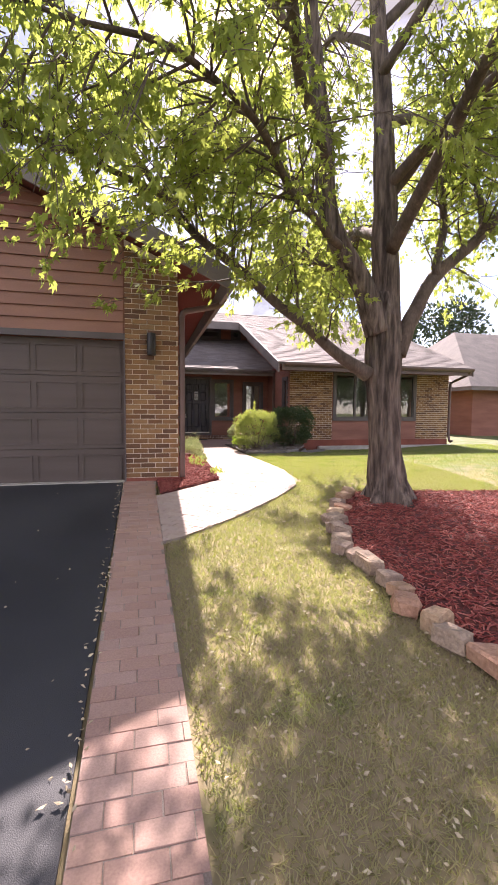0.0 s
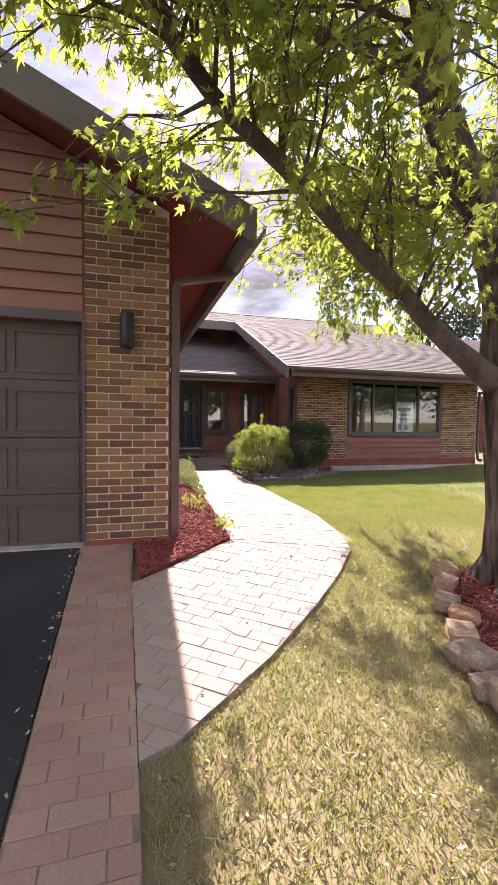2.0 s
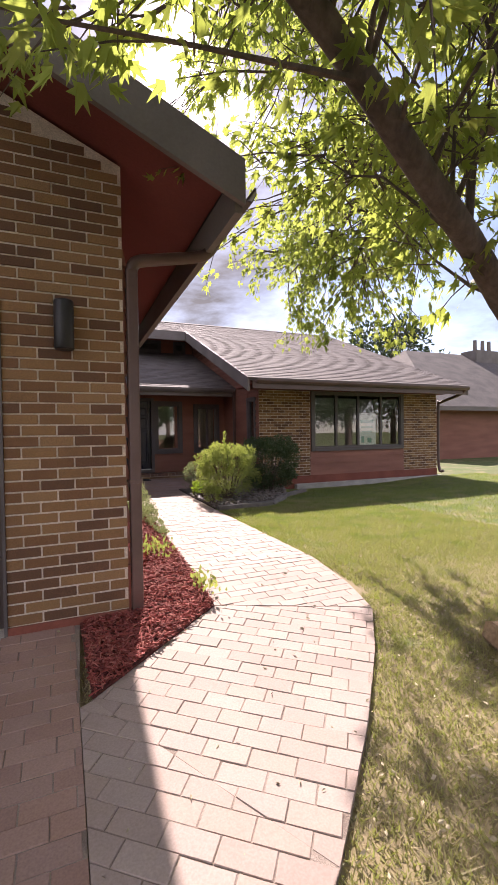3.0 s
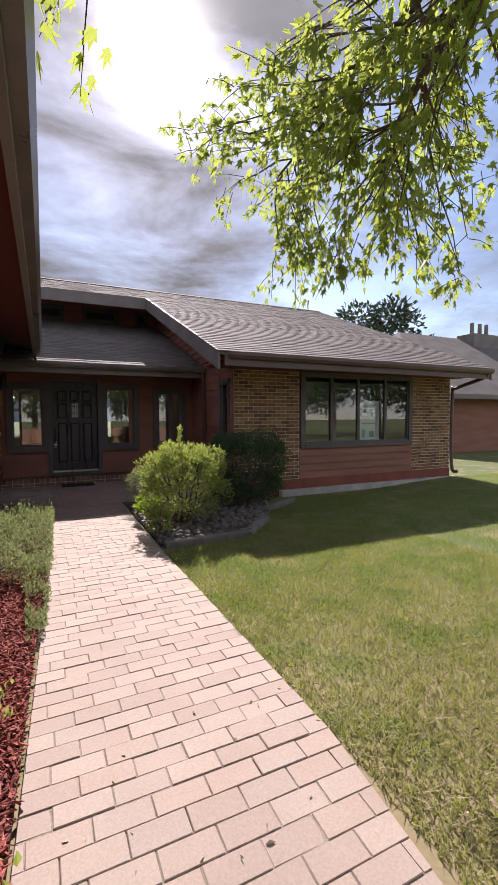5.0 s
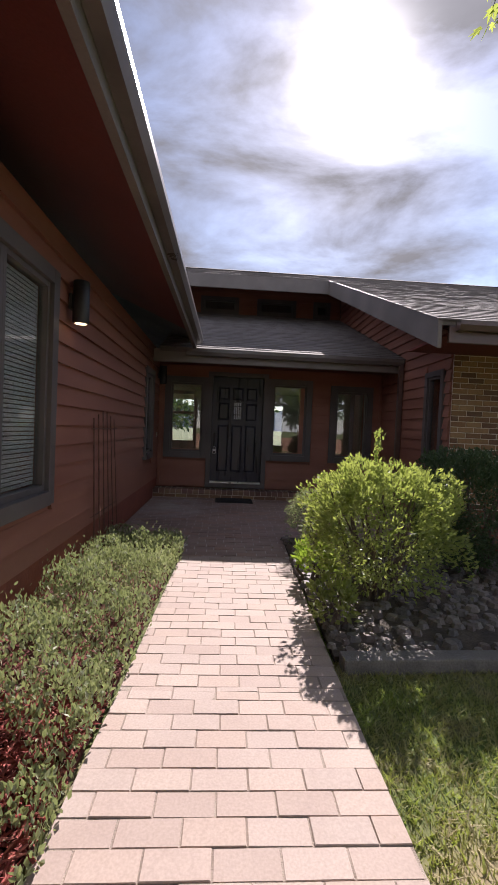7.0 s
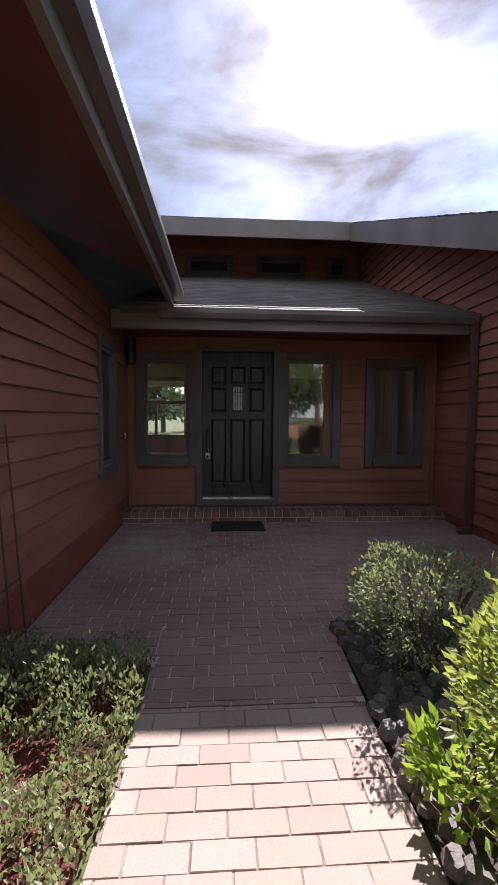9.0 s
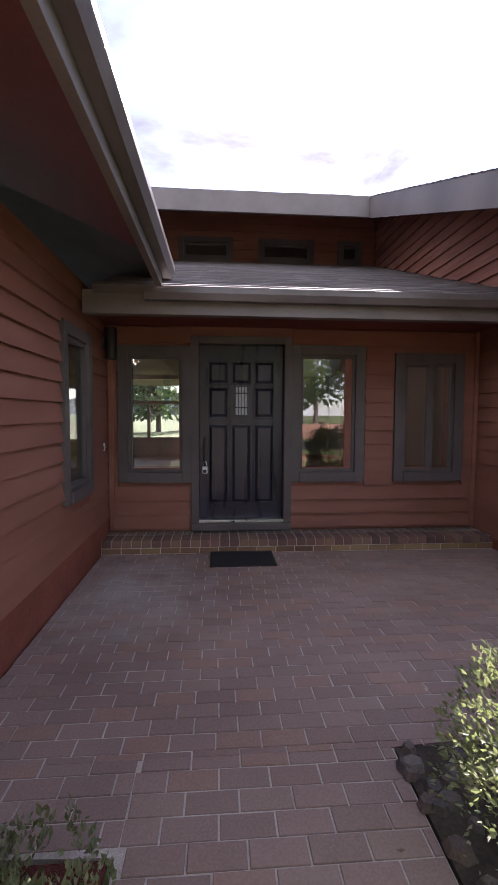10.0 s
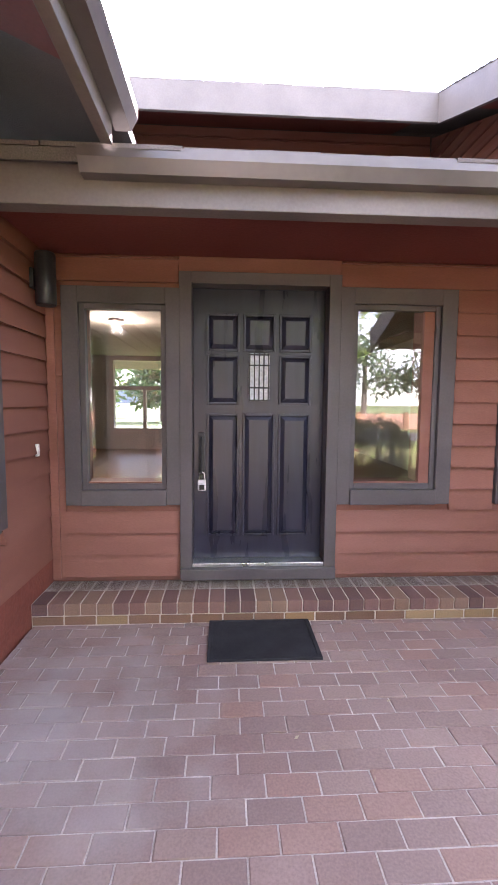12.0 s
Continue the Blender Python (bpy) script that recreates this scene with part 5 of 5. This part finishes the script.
# stones round the tree bed, each one its own
rg = random.Random(41)
line, _ = smooth([(3.0, -1.15, 0), (2.62, -1.7, 0), (2.25, -2.3, 0), (2.08, -2.75, 0), (2.0, -3.3, 0), (1.97, -3.9, 0), (1.97, -4.5, 0), (2.1, -5.1, 0), (2.6, -5.7, 0), (3.6, -6.0, 0)], [0] * 10, 10)
acc, last = 0.0, line[0]
want = 0.1
for p in line[1:]:
    acc += (p - last).length
    ang = math.atan2(p.y - last.y, p.x - last.x)
    last = p
    if acc >= want:
        L = rg.choice((0.14, 0.17, 0.2, 0.24, 0.29))
        bm = stone_mesh(rg, L, rg.uniform(0.14, 0.2), rg.uniform(0.09, 0.15))
        ob = part("edge_stone", bm, M_ROCK)
        ob.matrix_world = Matrix.Translation((p.x + rg.gauss(0, 0.03), p.y, gz(p.x, p.y) + 0.035)) @ Matrix.Rotation(ang + rg.gauss(0, 0.25), 4, "Z") @ Matrix.Rotation(rg.gauss(0, 0.12), 4, "X")
        tagged(ob, "rough tan sandstone edging block beside the mulch", "stone", "stones round the tree bed")
        acc, want = 0.0, L * 0.98
vs, fs = [], []
for x, y in scatter(RIGHT_BED, 900, rg):
    k = len(vs)
    r = rg.uniform(0.02, 0.05)
    m = pose(x, y, gz(min(x, 3.6), y) + 0.02, 0, 0, rg.uniform(0, 360))
    ring = [(math.cos(a) * r * 1.3, math.sin(a) * r) for a in (i * math.pi / 3 for i in range(6))]
    vs += [m @ Vector((a, b, -0.012)) for a, b in ring] + [m @ Vector((a * 0.65, b * 0.65, r * 0.5)) for a, b in ring]
    fs += [(k + i, k + (i + 1) % 6, k + 6 + (i + 1) % 6, k + 6 + i) for i in range(6)] + [tuple(k + 6 + i for i in range(6))]
tagged(new("river_stones", mesh_of("river_stones", vs, fs, M_COBBLE)), "grey river stones under the shrubs", "river stones", kind="stuff")

# ---- neighbours and distance ----


def far_house(name, x0, x1, y0, y1, z0, eave, ridge, label, facing):
    h = thing(name, ((x0 + x1) / 2, y0, z0), label, "house")
    part("wall", boxed(x0, x1, y0, y1, z0, eave), M_SIDING, h)
    ym = (y0 + y1) / 2
    o = 0.7
    bm = bmesh.new()
    e = [bm.verts.new(v) for v in ((x0 - o, y0 - o, eave), (x1 + o, y0 - o, eave), (x1 + o, y1 + o, eave), (x0 - o, y1 + o, eave))]
    r = [bm.verts.new(v) for v in ((x0 + 3.5, ym, ridge), (x1 - 3.5, ym, ridge))]
    for f in ((e[0], e[1], r[1], r[0]), (e[1], e[2], r[1]), (e[2], e[3], r[0], r[1]), (e[3], e[0], r[0]), (e[3], e[2], e[1], e[0])):
        bm.faces.new(f)
    part("roof", bm, M_ROOF, h)
    part("eave_board", boxed(x0 - o, x1 + o, y0 - o - 0.04, y0 - o, eave - 0.18, eave + 0.02), M_FASCIA, h)
    part("eave_board", boxed(x0 - o - 0.04, x0 - o, y0 - o, y1 + o, eave - 0.18, eave + 0.02), M_FASCIA, h)
    return h


nh = far_house("neighbour_house", 16.6, 34.0, 12.2, 24.0, -0.6, 2.35, 6.3, "red-brown sided house with a low grey shingled roof", -1)
ch = part("chimney", boxed(25.0, 27.6, 17.0, 18.2, 5.0, 6.45, 0.02), M_FASCIA, nh)
for x in (25.6, 26.3, 26.9):
    bm = bmesh.new()
    tube(bm, [(x, 17.6, 6.45), (x, 17.6, 7.2)], [0.13, 0.11], 10)
    part("flue", bm, M_FASCIA, ch)


def far_tree(centre, size, seed, label, count=2600, leaf=0.35, material=None):
    rg = random.Random(seed)
    c = Vector(centre)
    t = thing("tree", centre, label, "tree", "trees in the distance")
    bm = bmesh.new()
    tube(bm, [c, c + Vector((0, 0, size[2] * 0.4)), c + Vector((0.1, 0, size[2] * 0.8))], [size[0] * 0.05, size[0] * 0.04, size[0] * 0.015], 8)
    part("trunk", bm, M_LIMB, t)
    pts = []
    lumps = [(c + Vector((rg.uniform(-0.5, 0.5) * size[0], rg.uniform(-0.5, 0.5) * size[1], size[2] * rg.uniform(0.38, 0.88))), rg.uniform(0.16, 0.3) * size[0]) for _ in range(16)]
    for _ in range(count):
        q, r = rg.choice(lumps)
        d = Vector((rg.gauss(0, 1), rg.gauss(0, 1), rg.gauss(0, 0.8))).normalized()
        pts.append((q + d * r * rg.random() ** 0.4, d))
    leaf_cloud("crown", pts, leaf, material or M_PINE, rg, t, droop=0.0)
    return t


far_tree((25.5, 25.5, -1.0), (7.0, 6.0, 11.6), 51, "dense dark green tree behind the neighbouring roof", 5000, 0.4)
far_tree((33.0, 30.0, -1.0), (6.5, 6.0, 10.5), 52, "dense dark green tree behind the neighbouring roof", 4000, 0.45)
for k, (x, y, s) in enumerate(((-14, -36, 9), (-6, -38, 11), (1, -35, 9), (8, -37, 10), (13, -34, 9), (18, -37, 11), (24, -35, 10), (31, -36, 11), (38, -35, 10), (-3, 42, 7), (3, 48, 8), (-9, 50, 8), (27, -27, 11), (34, -29, 12), (42, -30, 12), (50, -32, 13), (46, -23, 12), (58, -27, 13))):
    far_tree((x, y, -1.0), (s * 0.7, s * 0.7, s), 60 + k, "leafy green tree in the distance", 1700, 0.6, M_DARKSHRUB)
fence = thing("fence", (4, -30, -0.95), "red-brown board fence with brick posts across the street", "fence")
for k in range(17):
    x = -16 + k * 2.4
    part("post", boxed(x - 0.2, x + 0.2, -30.2, -29.8, -1.0, 0.75, 0.02), M_BRICK, fence)
    part("fence_panel", boxed(x + 0.2, x + 2.2, -30.04, -29.98, -0.95, 0.55), M_SIDING_OLD, fence)
# Aerial haze is put into the hills' flat blue-grey colour.
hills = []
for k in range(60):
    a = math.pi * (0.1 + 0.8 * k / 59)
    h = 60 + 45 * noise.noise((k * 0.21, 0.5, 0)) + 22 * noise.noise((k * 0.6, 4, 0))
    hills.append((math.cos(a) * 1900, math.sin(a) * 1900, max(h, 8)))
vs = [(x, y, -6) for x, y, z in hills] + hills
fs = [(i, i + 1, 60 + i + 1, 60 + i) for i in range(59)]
tagged(new("backdrop", mesh_of("backdrop", vs, fs, mat("far_hill", (0.16, 0.19, 0.25), (0.2, 0.23, 0.28), 1.0, 0.01, 0, 1))), "hills on the horizon with haze painted in as blue-grey", "hills", kind="structure")

# ---- grass blades ----
rg = np.random.default_rng(7)


def blades(name, n, x0, x1, y0, y1, hmin, hmax, label, keep):
    x, y = rg.uniform(x0, x1, n), rg.uniform(y0, y1, n)
    ok = np.array([keep(a, b) for a, b in zip(x, y)])
    x, y = x[ok], y[ok]
    n = len(x)
    z = np.array([gz(a, b) for a, b in zip(x, y)]) - 0.03
    h, w, a = rg.uniform(hmin, hmax, n), rg.uniform(0.002, 0.005, n), rg.uniform(0, 6.28, n)
    lx, ly = rg.normal(0, 0.85, n) * h, rg.normal(0, 0.85, n) * h
    co = np.empty((n, 3, 3))
    co[:, 0] = np.stack((x - np.cos(a) * w, y - np.sin(a) * w, z - 0.003), 1)
    co[:, 1] = np.stack((x + np.cos(a) * w, y + np.sin(a) * w, z - 0.003), 1)
    co[:, 2] = np.stack((x + lx, y + ly, z + h), 1)
    me = bpy.data.meshes.new(name)
    me.vertices.add(n * 3)
    me.vertices.foreach_set("co", co.ravel())
    me.loops.add(n * 3)
    me.loops.foreach_set("vertex_index", np.arange(n * 3, dtype=np.int32))
    me.polygons.add(n)
    me.polygons.foreach_set("loop_start", np.arange(0, n * 3, 3, dtype=np.int32))
    me.update(calc_edges=True)
    me.materials.append(M_BLADE)
    return tagged(new(name, me), label, "grass", kind="stuff")


def on_lawn(x, y):
    if x < 0.41 or y > 6.7 or inside((x, y), LEG1) or inside((x, y), LEG2) or inside((x, y), TREE_BED) or inside((x, y), RIGHT_BED) or inside((x, y), LEFT_BED):
        return False
    if (x < 2.635 and y > -0.3) or (y > 6.0 and x < 5):
        return False
    return True


ROWS1 = -38
LEG1 = [(0.39, -2.58), (0.56, -2.5), (1.14, -2.02), (1.65, -1.52), (2.1, -1.02), (2.45, -0.56), (1.36, -0.1), (0.45, -0.86), (0.39, -0.9)]
LEG2 = [(1.36, -0.1), (2.45, -0.56), (2.56, -0.1), (2.62, 0.6), (2.63, 3.7), (2.68, 6.3), (1.62, 6.3), (1.55, 3.4), (1.46, 1.4)]
blades("grass", 430000, 0.4, 5.6, -7.0, 4.5, 0.012, 0.042, "short mown grass, dry in patches", on_lawn)
blades("grass", 260000, 2.6, 12.5, -7.5, 6.7, 0.016, 0.042, "short mown green grass", on_lawn)
# fallen leaf scraps
pts = [((x, y, gz(min(x, 3.6), y) + 0.004), (rng.gauss(0, 1), rng.gauss(0, 1), 0.0)) for x, y in [(rng.uniform(-3, 3) if _ % 4 == 0 else rng.uniform(0.4, 3.2), rng.uniform(-6, 1)) for _ in range(420)] if not (0.3 < x < 1.5 and y > -0.9)]
pts += [((rng.uniform(0.9, 4.8), rng.uniform(5.7, 9.0), 0.008), (rng.gauss(0, 1), rng.gauss(0, 1), 0.0)) for _ in range(26)]
pts += [((rng.gauss(-0.08, 0.025), rng.uniform(-6.5, -0.1), 0.0), (rng.gauss(0, 1), rng.gauss(0, 1), 0.1)) for _ in range(150)]
pts = [((p[0], p[1], gz(p[0], p[1]) + 0.004) if p[2] == 0.0 else p, d) for p, d in pts]
# pale curled grass clippings on the dry lawn
clip_at = [((x, y, gz(x, y) - 0.012 + rng.uniform(0, 0.012)), (rng.gauss(0, 1), rng.gauss(0, 1), 0.05)) for x, y in [(rng.uniform(0.45, 3.4), rng.uniform(-7.0, -0.6)) for _ in range(3400)] if on_lawn(x, y)]
tagged(leaf_cloud("grass_clippings", clip_at, 0.027, M_DRYLEAF, rng, droop=0.0), "pale dry grass clippings lying on the lawn", "clippings", kind="stuff")
tagged(leaf_cloud("leaf_scraps", pts, 0.032, M_DRYLEAF, rng, droop=0.0), "dry curled leaf scraps on the paving", "leaf litter", kind="stuff")

# ---- bricks and pavers ----


def clip(poly, edge_poly):
    """A convex outline cut by another convex one, both anticlockwise."""
    out = poly
    for (ax, ay), (bx, by) in zip(edge_poly, edge_poly[1:] + edge_poly[:1]):
        src, out = out, []
        for i in range(len(src)):
            p, q = src[i], src[(i + 1) % len(src)]
            sp_ = (bx - ax) * (p[1] - ay) - (by - ay) * (p[0] - ax)
            sq = (bx - ax) * (q[1] - ay) - (by - ay) * (q[0] - ax)
            if sp_ >= 0:
                out.append(p)
            if (sp_ >= 0) != (sq >= 0):
                t = sp_ / (sp_ - sq)
                out.append((p[0] + (q[0] - p[0]) * t, p[1] + (q[1] - p[1]) * t))
        if len(out) < 3:
            return []
    return out


def area(p):
    return 0.5 * abs(sum(a[0] * b[1] - b[0] * a[1] for a, b in zip(p, p[1:] + p[:1])))


def paver_geo(poly, rg, lift=0.002):
    n = len(poly)
    cx, cy = sum(p[0] for p in poly) / n, sum(p[1] for p in poly) / n
    q = rg.uniform(-0.0025, 0.0025)
    tx, ty = rg.gauss(0, 0.006), rg.gauss(0, 0.006)
    vs = []
    for f, dz in ((1.0, -0.03), (1.0, -0.003), (0.97, 0.0)):
        for x, y in poly:
            xx, yy = cx + (x - cx) * f, cy + (y - cy) * f
            vs.append((xx, yy, gz(min(xx, 3.6), yy) + lift + dz + q + (x - cx) * tx + (y - cy) * ty))
    fs = [tuple(2 * n + i for i in range(n))]
    for k in (0, 1):
        fs += [(k * n + i, k * n + (i + 1) % n, (k + 1) * n + (i + 1) % n, (k + 1) * n + i) for i in range(n)]
    return vs, fs


def paved(name, zones, angle, base_poly, material, label, single, seed, sand=None, deep=0.0035, L=0.203, W=0.1016, gap=0.0045, lift=0.002):
    """Running-bond pavers over a bed of sand; those for which single() holds are pieces, the rest one mesh."""
    rg = random.Random(seed)
    base = sheet(name, base_poly, lift - deep, sand or M_SAND, label, "paving")
    ca, sa = math.cos(radians(angle)), math.sin(radians(angle))
    rest_v, rest_f = [], []
    xs_, ys_ = [p[0] for z in zones for p in z], [p[1] for z in zones for p in z]
    cx, cy = (min(xs_) + max(xs_)) / 2, (min(ys_) + max(ys_)) / 2
    R = math.hypot(max(xs_) - min(xs_), max(ys_) - min(ys_)) / 2 + L
    rows_ = int(R / W) + 1
    for j in range(-rows_, rows_):
        off = (j % 2) * L / 2 + rg.uniform(-0.02, 0.02)
        for i in range(-int(R / L) - 1, int(R / L) + 1):
            u0, v0 = i * L + off, j * W
            quad = [(u0, v0), (u0 + L - gap, v0), (u0 + L - gap, v0 + W - gap), (u0, v0 + W - gap)]
            quad = [(cx + ca * u - sa * v, cy + sa * u + ca * v) for u, v in quad]
            for z in zones:
                c = clip(quad, z)
                if len(c) < 3 or area(c) < 0.002:
                    continue
                vs, fs = paver_geo(c, rg, lift)
                mx, my = sum(p[0] for p in c) / len(c), sum(p[1] for p in c) / len(c)
                if single(mx, my):
                    ob = new("paver", mesh_of("paver", vs, fs, material))
                    ob.parent = base
                else:
                    k = len(rest_v)
                    rest_v += vs
                    rest_f += [tuple(k + a for a in f) for f in fs]
    if rest_v:
        ob = new("pavers", mesh_of("pavers", rest_v, rest_f, material_island(material)))
        ob.parent = base
        ob["kind"] = "stuff"
    return base


made_islands = {}


def material_island(m):
    """The same paving with its colours dealt out by loose piece."""
    if m.name not in made_islands:
        c = m.copy()
        t = c.node_tree
        info = [n for n in t.nodes if n.type == "OBJECT_INFO"][0]
        geo = [n for n in t.nodes if n.type == "NEW_GEOMETRY"][0]
        target = info.outputs["Random"].links[0].to_socket
        t.links.new(geo.outputs["Random Per Island"], target)
        made_islands[m.name] = c
    return made_islands[m.name]


STRIP = [(-0.05, -9.0), (0.385, -9.0), (0.385, -0.9), (0.42, -0.03), (-0.05, -0.03)]
paved("brick_strip", [[(-0.05, -9.0), (0.385, -9.0), (0.385, -0.03), (-0.05, -0.03)]], 0, STRIP, M_STRIP, "strip of brick pavers beside the driveway", lambda x, y: y > -6.5, 71)
leg1_zones = [[(0.388, -2.57), (0.56, -2.5), (1.14, -2.02), (0.45, -0.87), (0.388, -0.9)], [(1.14, -2.02), (1.65, -1.52), (2.1, -1.02), (2.45, -0.56), (1.36, -0.1), (0.45, -0.87)]]
paved("brick_path", leg1_zones, ROWS1, LEG1, M_PAVER, "slanting leg of the brick paver path", lambda x, y: True, 72)
leg2_zones = [[(1.36, -0.09), (2.45, -0.55), (2.56, -0.1), (2.62, 0.6), (1.4, 0.6)], [(1.4, 0.6), (2.62, 0.6), (2.63, 3.4), (1.55, 3.4)], [(1.55, 3.4), (2.63, 3.4), (2.68, 5.6), (1.62, 5.6)]]
paved("brick_walk", leg2_zones, 0, [(1.36, -0.09), (2.45, -0.55), (2.56, -0.1), (2.62, 0.6), (2.63, 3.4), (2.68, 5.6), (1.62, 5.6), (1.55, 3.4), (1.4, 0.6)], M_PAVER, "straight brick paver walk to the front door", lambda x, y: True, 73)
# The darker paver colour starts at the porch shadow's edge, y 5.61.
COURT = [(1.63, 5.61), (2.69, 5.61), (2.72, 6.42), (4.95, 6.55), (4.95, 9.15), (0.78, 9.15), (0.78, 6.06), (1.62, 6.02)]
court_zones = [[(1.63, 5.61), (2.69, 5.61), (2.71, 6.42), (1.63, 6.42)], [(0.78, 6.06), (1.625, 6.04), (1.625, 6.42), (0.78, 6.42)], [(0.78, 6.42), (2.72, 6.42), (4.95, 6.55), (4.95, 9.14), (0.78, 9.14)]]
paved("entrance_court", court_zones, 0, COURT, M_COURT, "entrance court of dusty brown brick pavers, coloured darker for the porch shadow", lambda x, y: 1.1 < x < 3.3 and 6.2 < y < 9.2, 74, M_PALESAND, 0.005, gap=0.007)


brick_meshes = {}


def brick(parent, x0, x1, y0, y1, z0, z1, material):
    """A brick, on a mesh shared by all of its size."""
    key = (round(x1 - x0, 3), round(y1 - y0, 3), round(z1 - z0, 3), material.name)
    if key not in brick_meshes:
        bm = bmesh.new()
        box(bm, 0, key[0], 0, key[1], 0, key[2])
        bmesh.ops.bevel(bm, geom=list(bm.edges), offset=0.003, segments=1, affect="EDGES")
        me = bpy.data.meshes.new("brick")
        bm.to_mesh(me)
        bm.free()
        me.materials.append(material)
        brick_meshes[key] = me
    ob = new("brick", brick_meshes[key])
    ob.parent = parent
    ob.location = (x0, y0, z0)


def brick_panel(parent, axis, face, sign, u0, u1, z0, z1, material, L=0.213, H=0.0725, joint=0.011, top=None, seed=1):
    rg = random.Random(seed)
    j, z = 0, z0
    while z + H - joint <= z1 + 0.001:
        u = u0 - (j % 2) * L / 2
        while u < u1:
            a, b = max(u, u0), min(u + L - joint, u1)
            u += L
            if b - a < 0.03 or (top is not None and z + H > min(top(a), top(b))):
                continue
            d = rg.uniform(0.006, 0.01)
            d = round(d * 500) / 500
            lo, hi = sorted((face, face + sign * d))
            if axis == "y":
                brick(parent, a, b, lo, hi, z, z + H - joint, material)
            else:
                brick(parent, lo, hi, a, b, z, z + H - joint, material)
        z += H
        j += 1


part("mortar_bed", prism([(-0.012, 0.012), (0.745, 0.012), (0.745, garage_top(0.745)), (-0.012, garage_top(-0.012))], "y", -0.012, 0.0), M_MORTAR, garage_front)
brick_panel(garage_front, "y", -0.012, -1, -0.012, 0.748, 0.02, 3.6, M_BRICK, top=garage_top, seed=81)
part("pier_trim", boxed(-0.032, -0.0125, -0.034, 0.0, -0.08, 2.12, 0.003), M_TRIM, garage_front)
for a, b, s in ((WX0, 6.468, 82), (9.702, WX1, 83)):
    part("mortar_bed", boxed(a, b, WY - 0.012, WY, 0.1, 2.5), M_MORTAR, wing_front)
    brick_panel(wing_front, "y", WY - 0.012, -1, a, b, 0.11, 2.5, M_BRICK, seed=s)
rg = random.Random(91)
x = 0.775
while x < 4.93:
    w = 0.092
    brick(step, x, min(x + w, 4.955), 9.135, 9.335, STEP_Z - 0.075, STEP_Z, M_STEPBRICK)
    brick(step, x, min(x + w, 4.955), 9.343, 9.51, STEP_Z - 0.075, STEP_Z - 0.004, M_STEPBRICK)
    x += w + 0.009
x = 0.775
while x < 4.93:
    brick(step, x, min(x + 0.19, 4.955), 9.14, 9.24, 0.006, STEP_Z - 0.085, M_STEPFRONT)
    x += 0.2
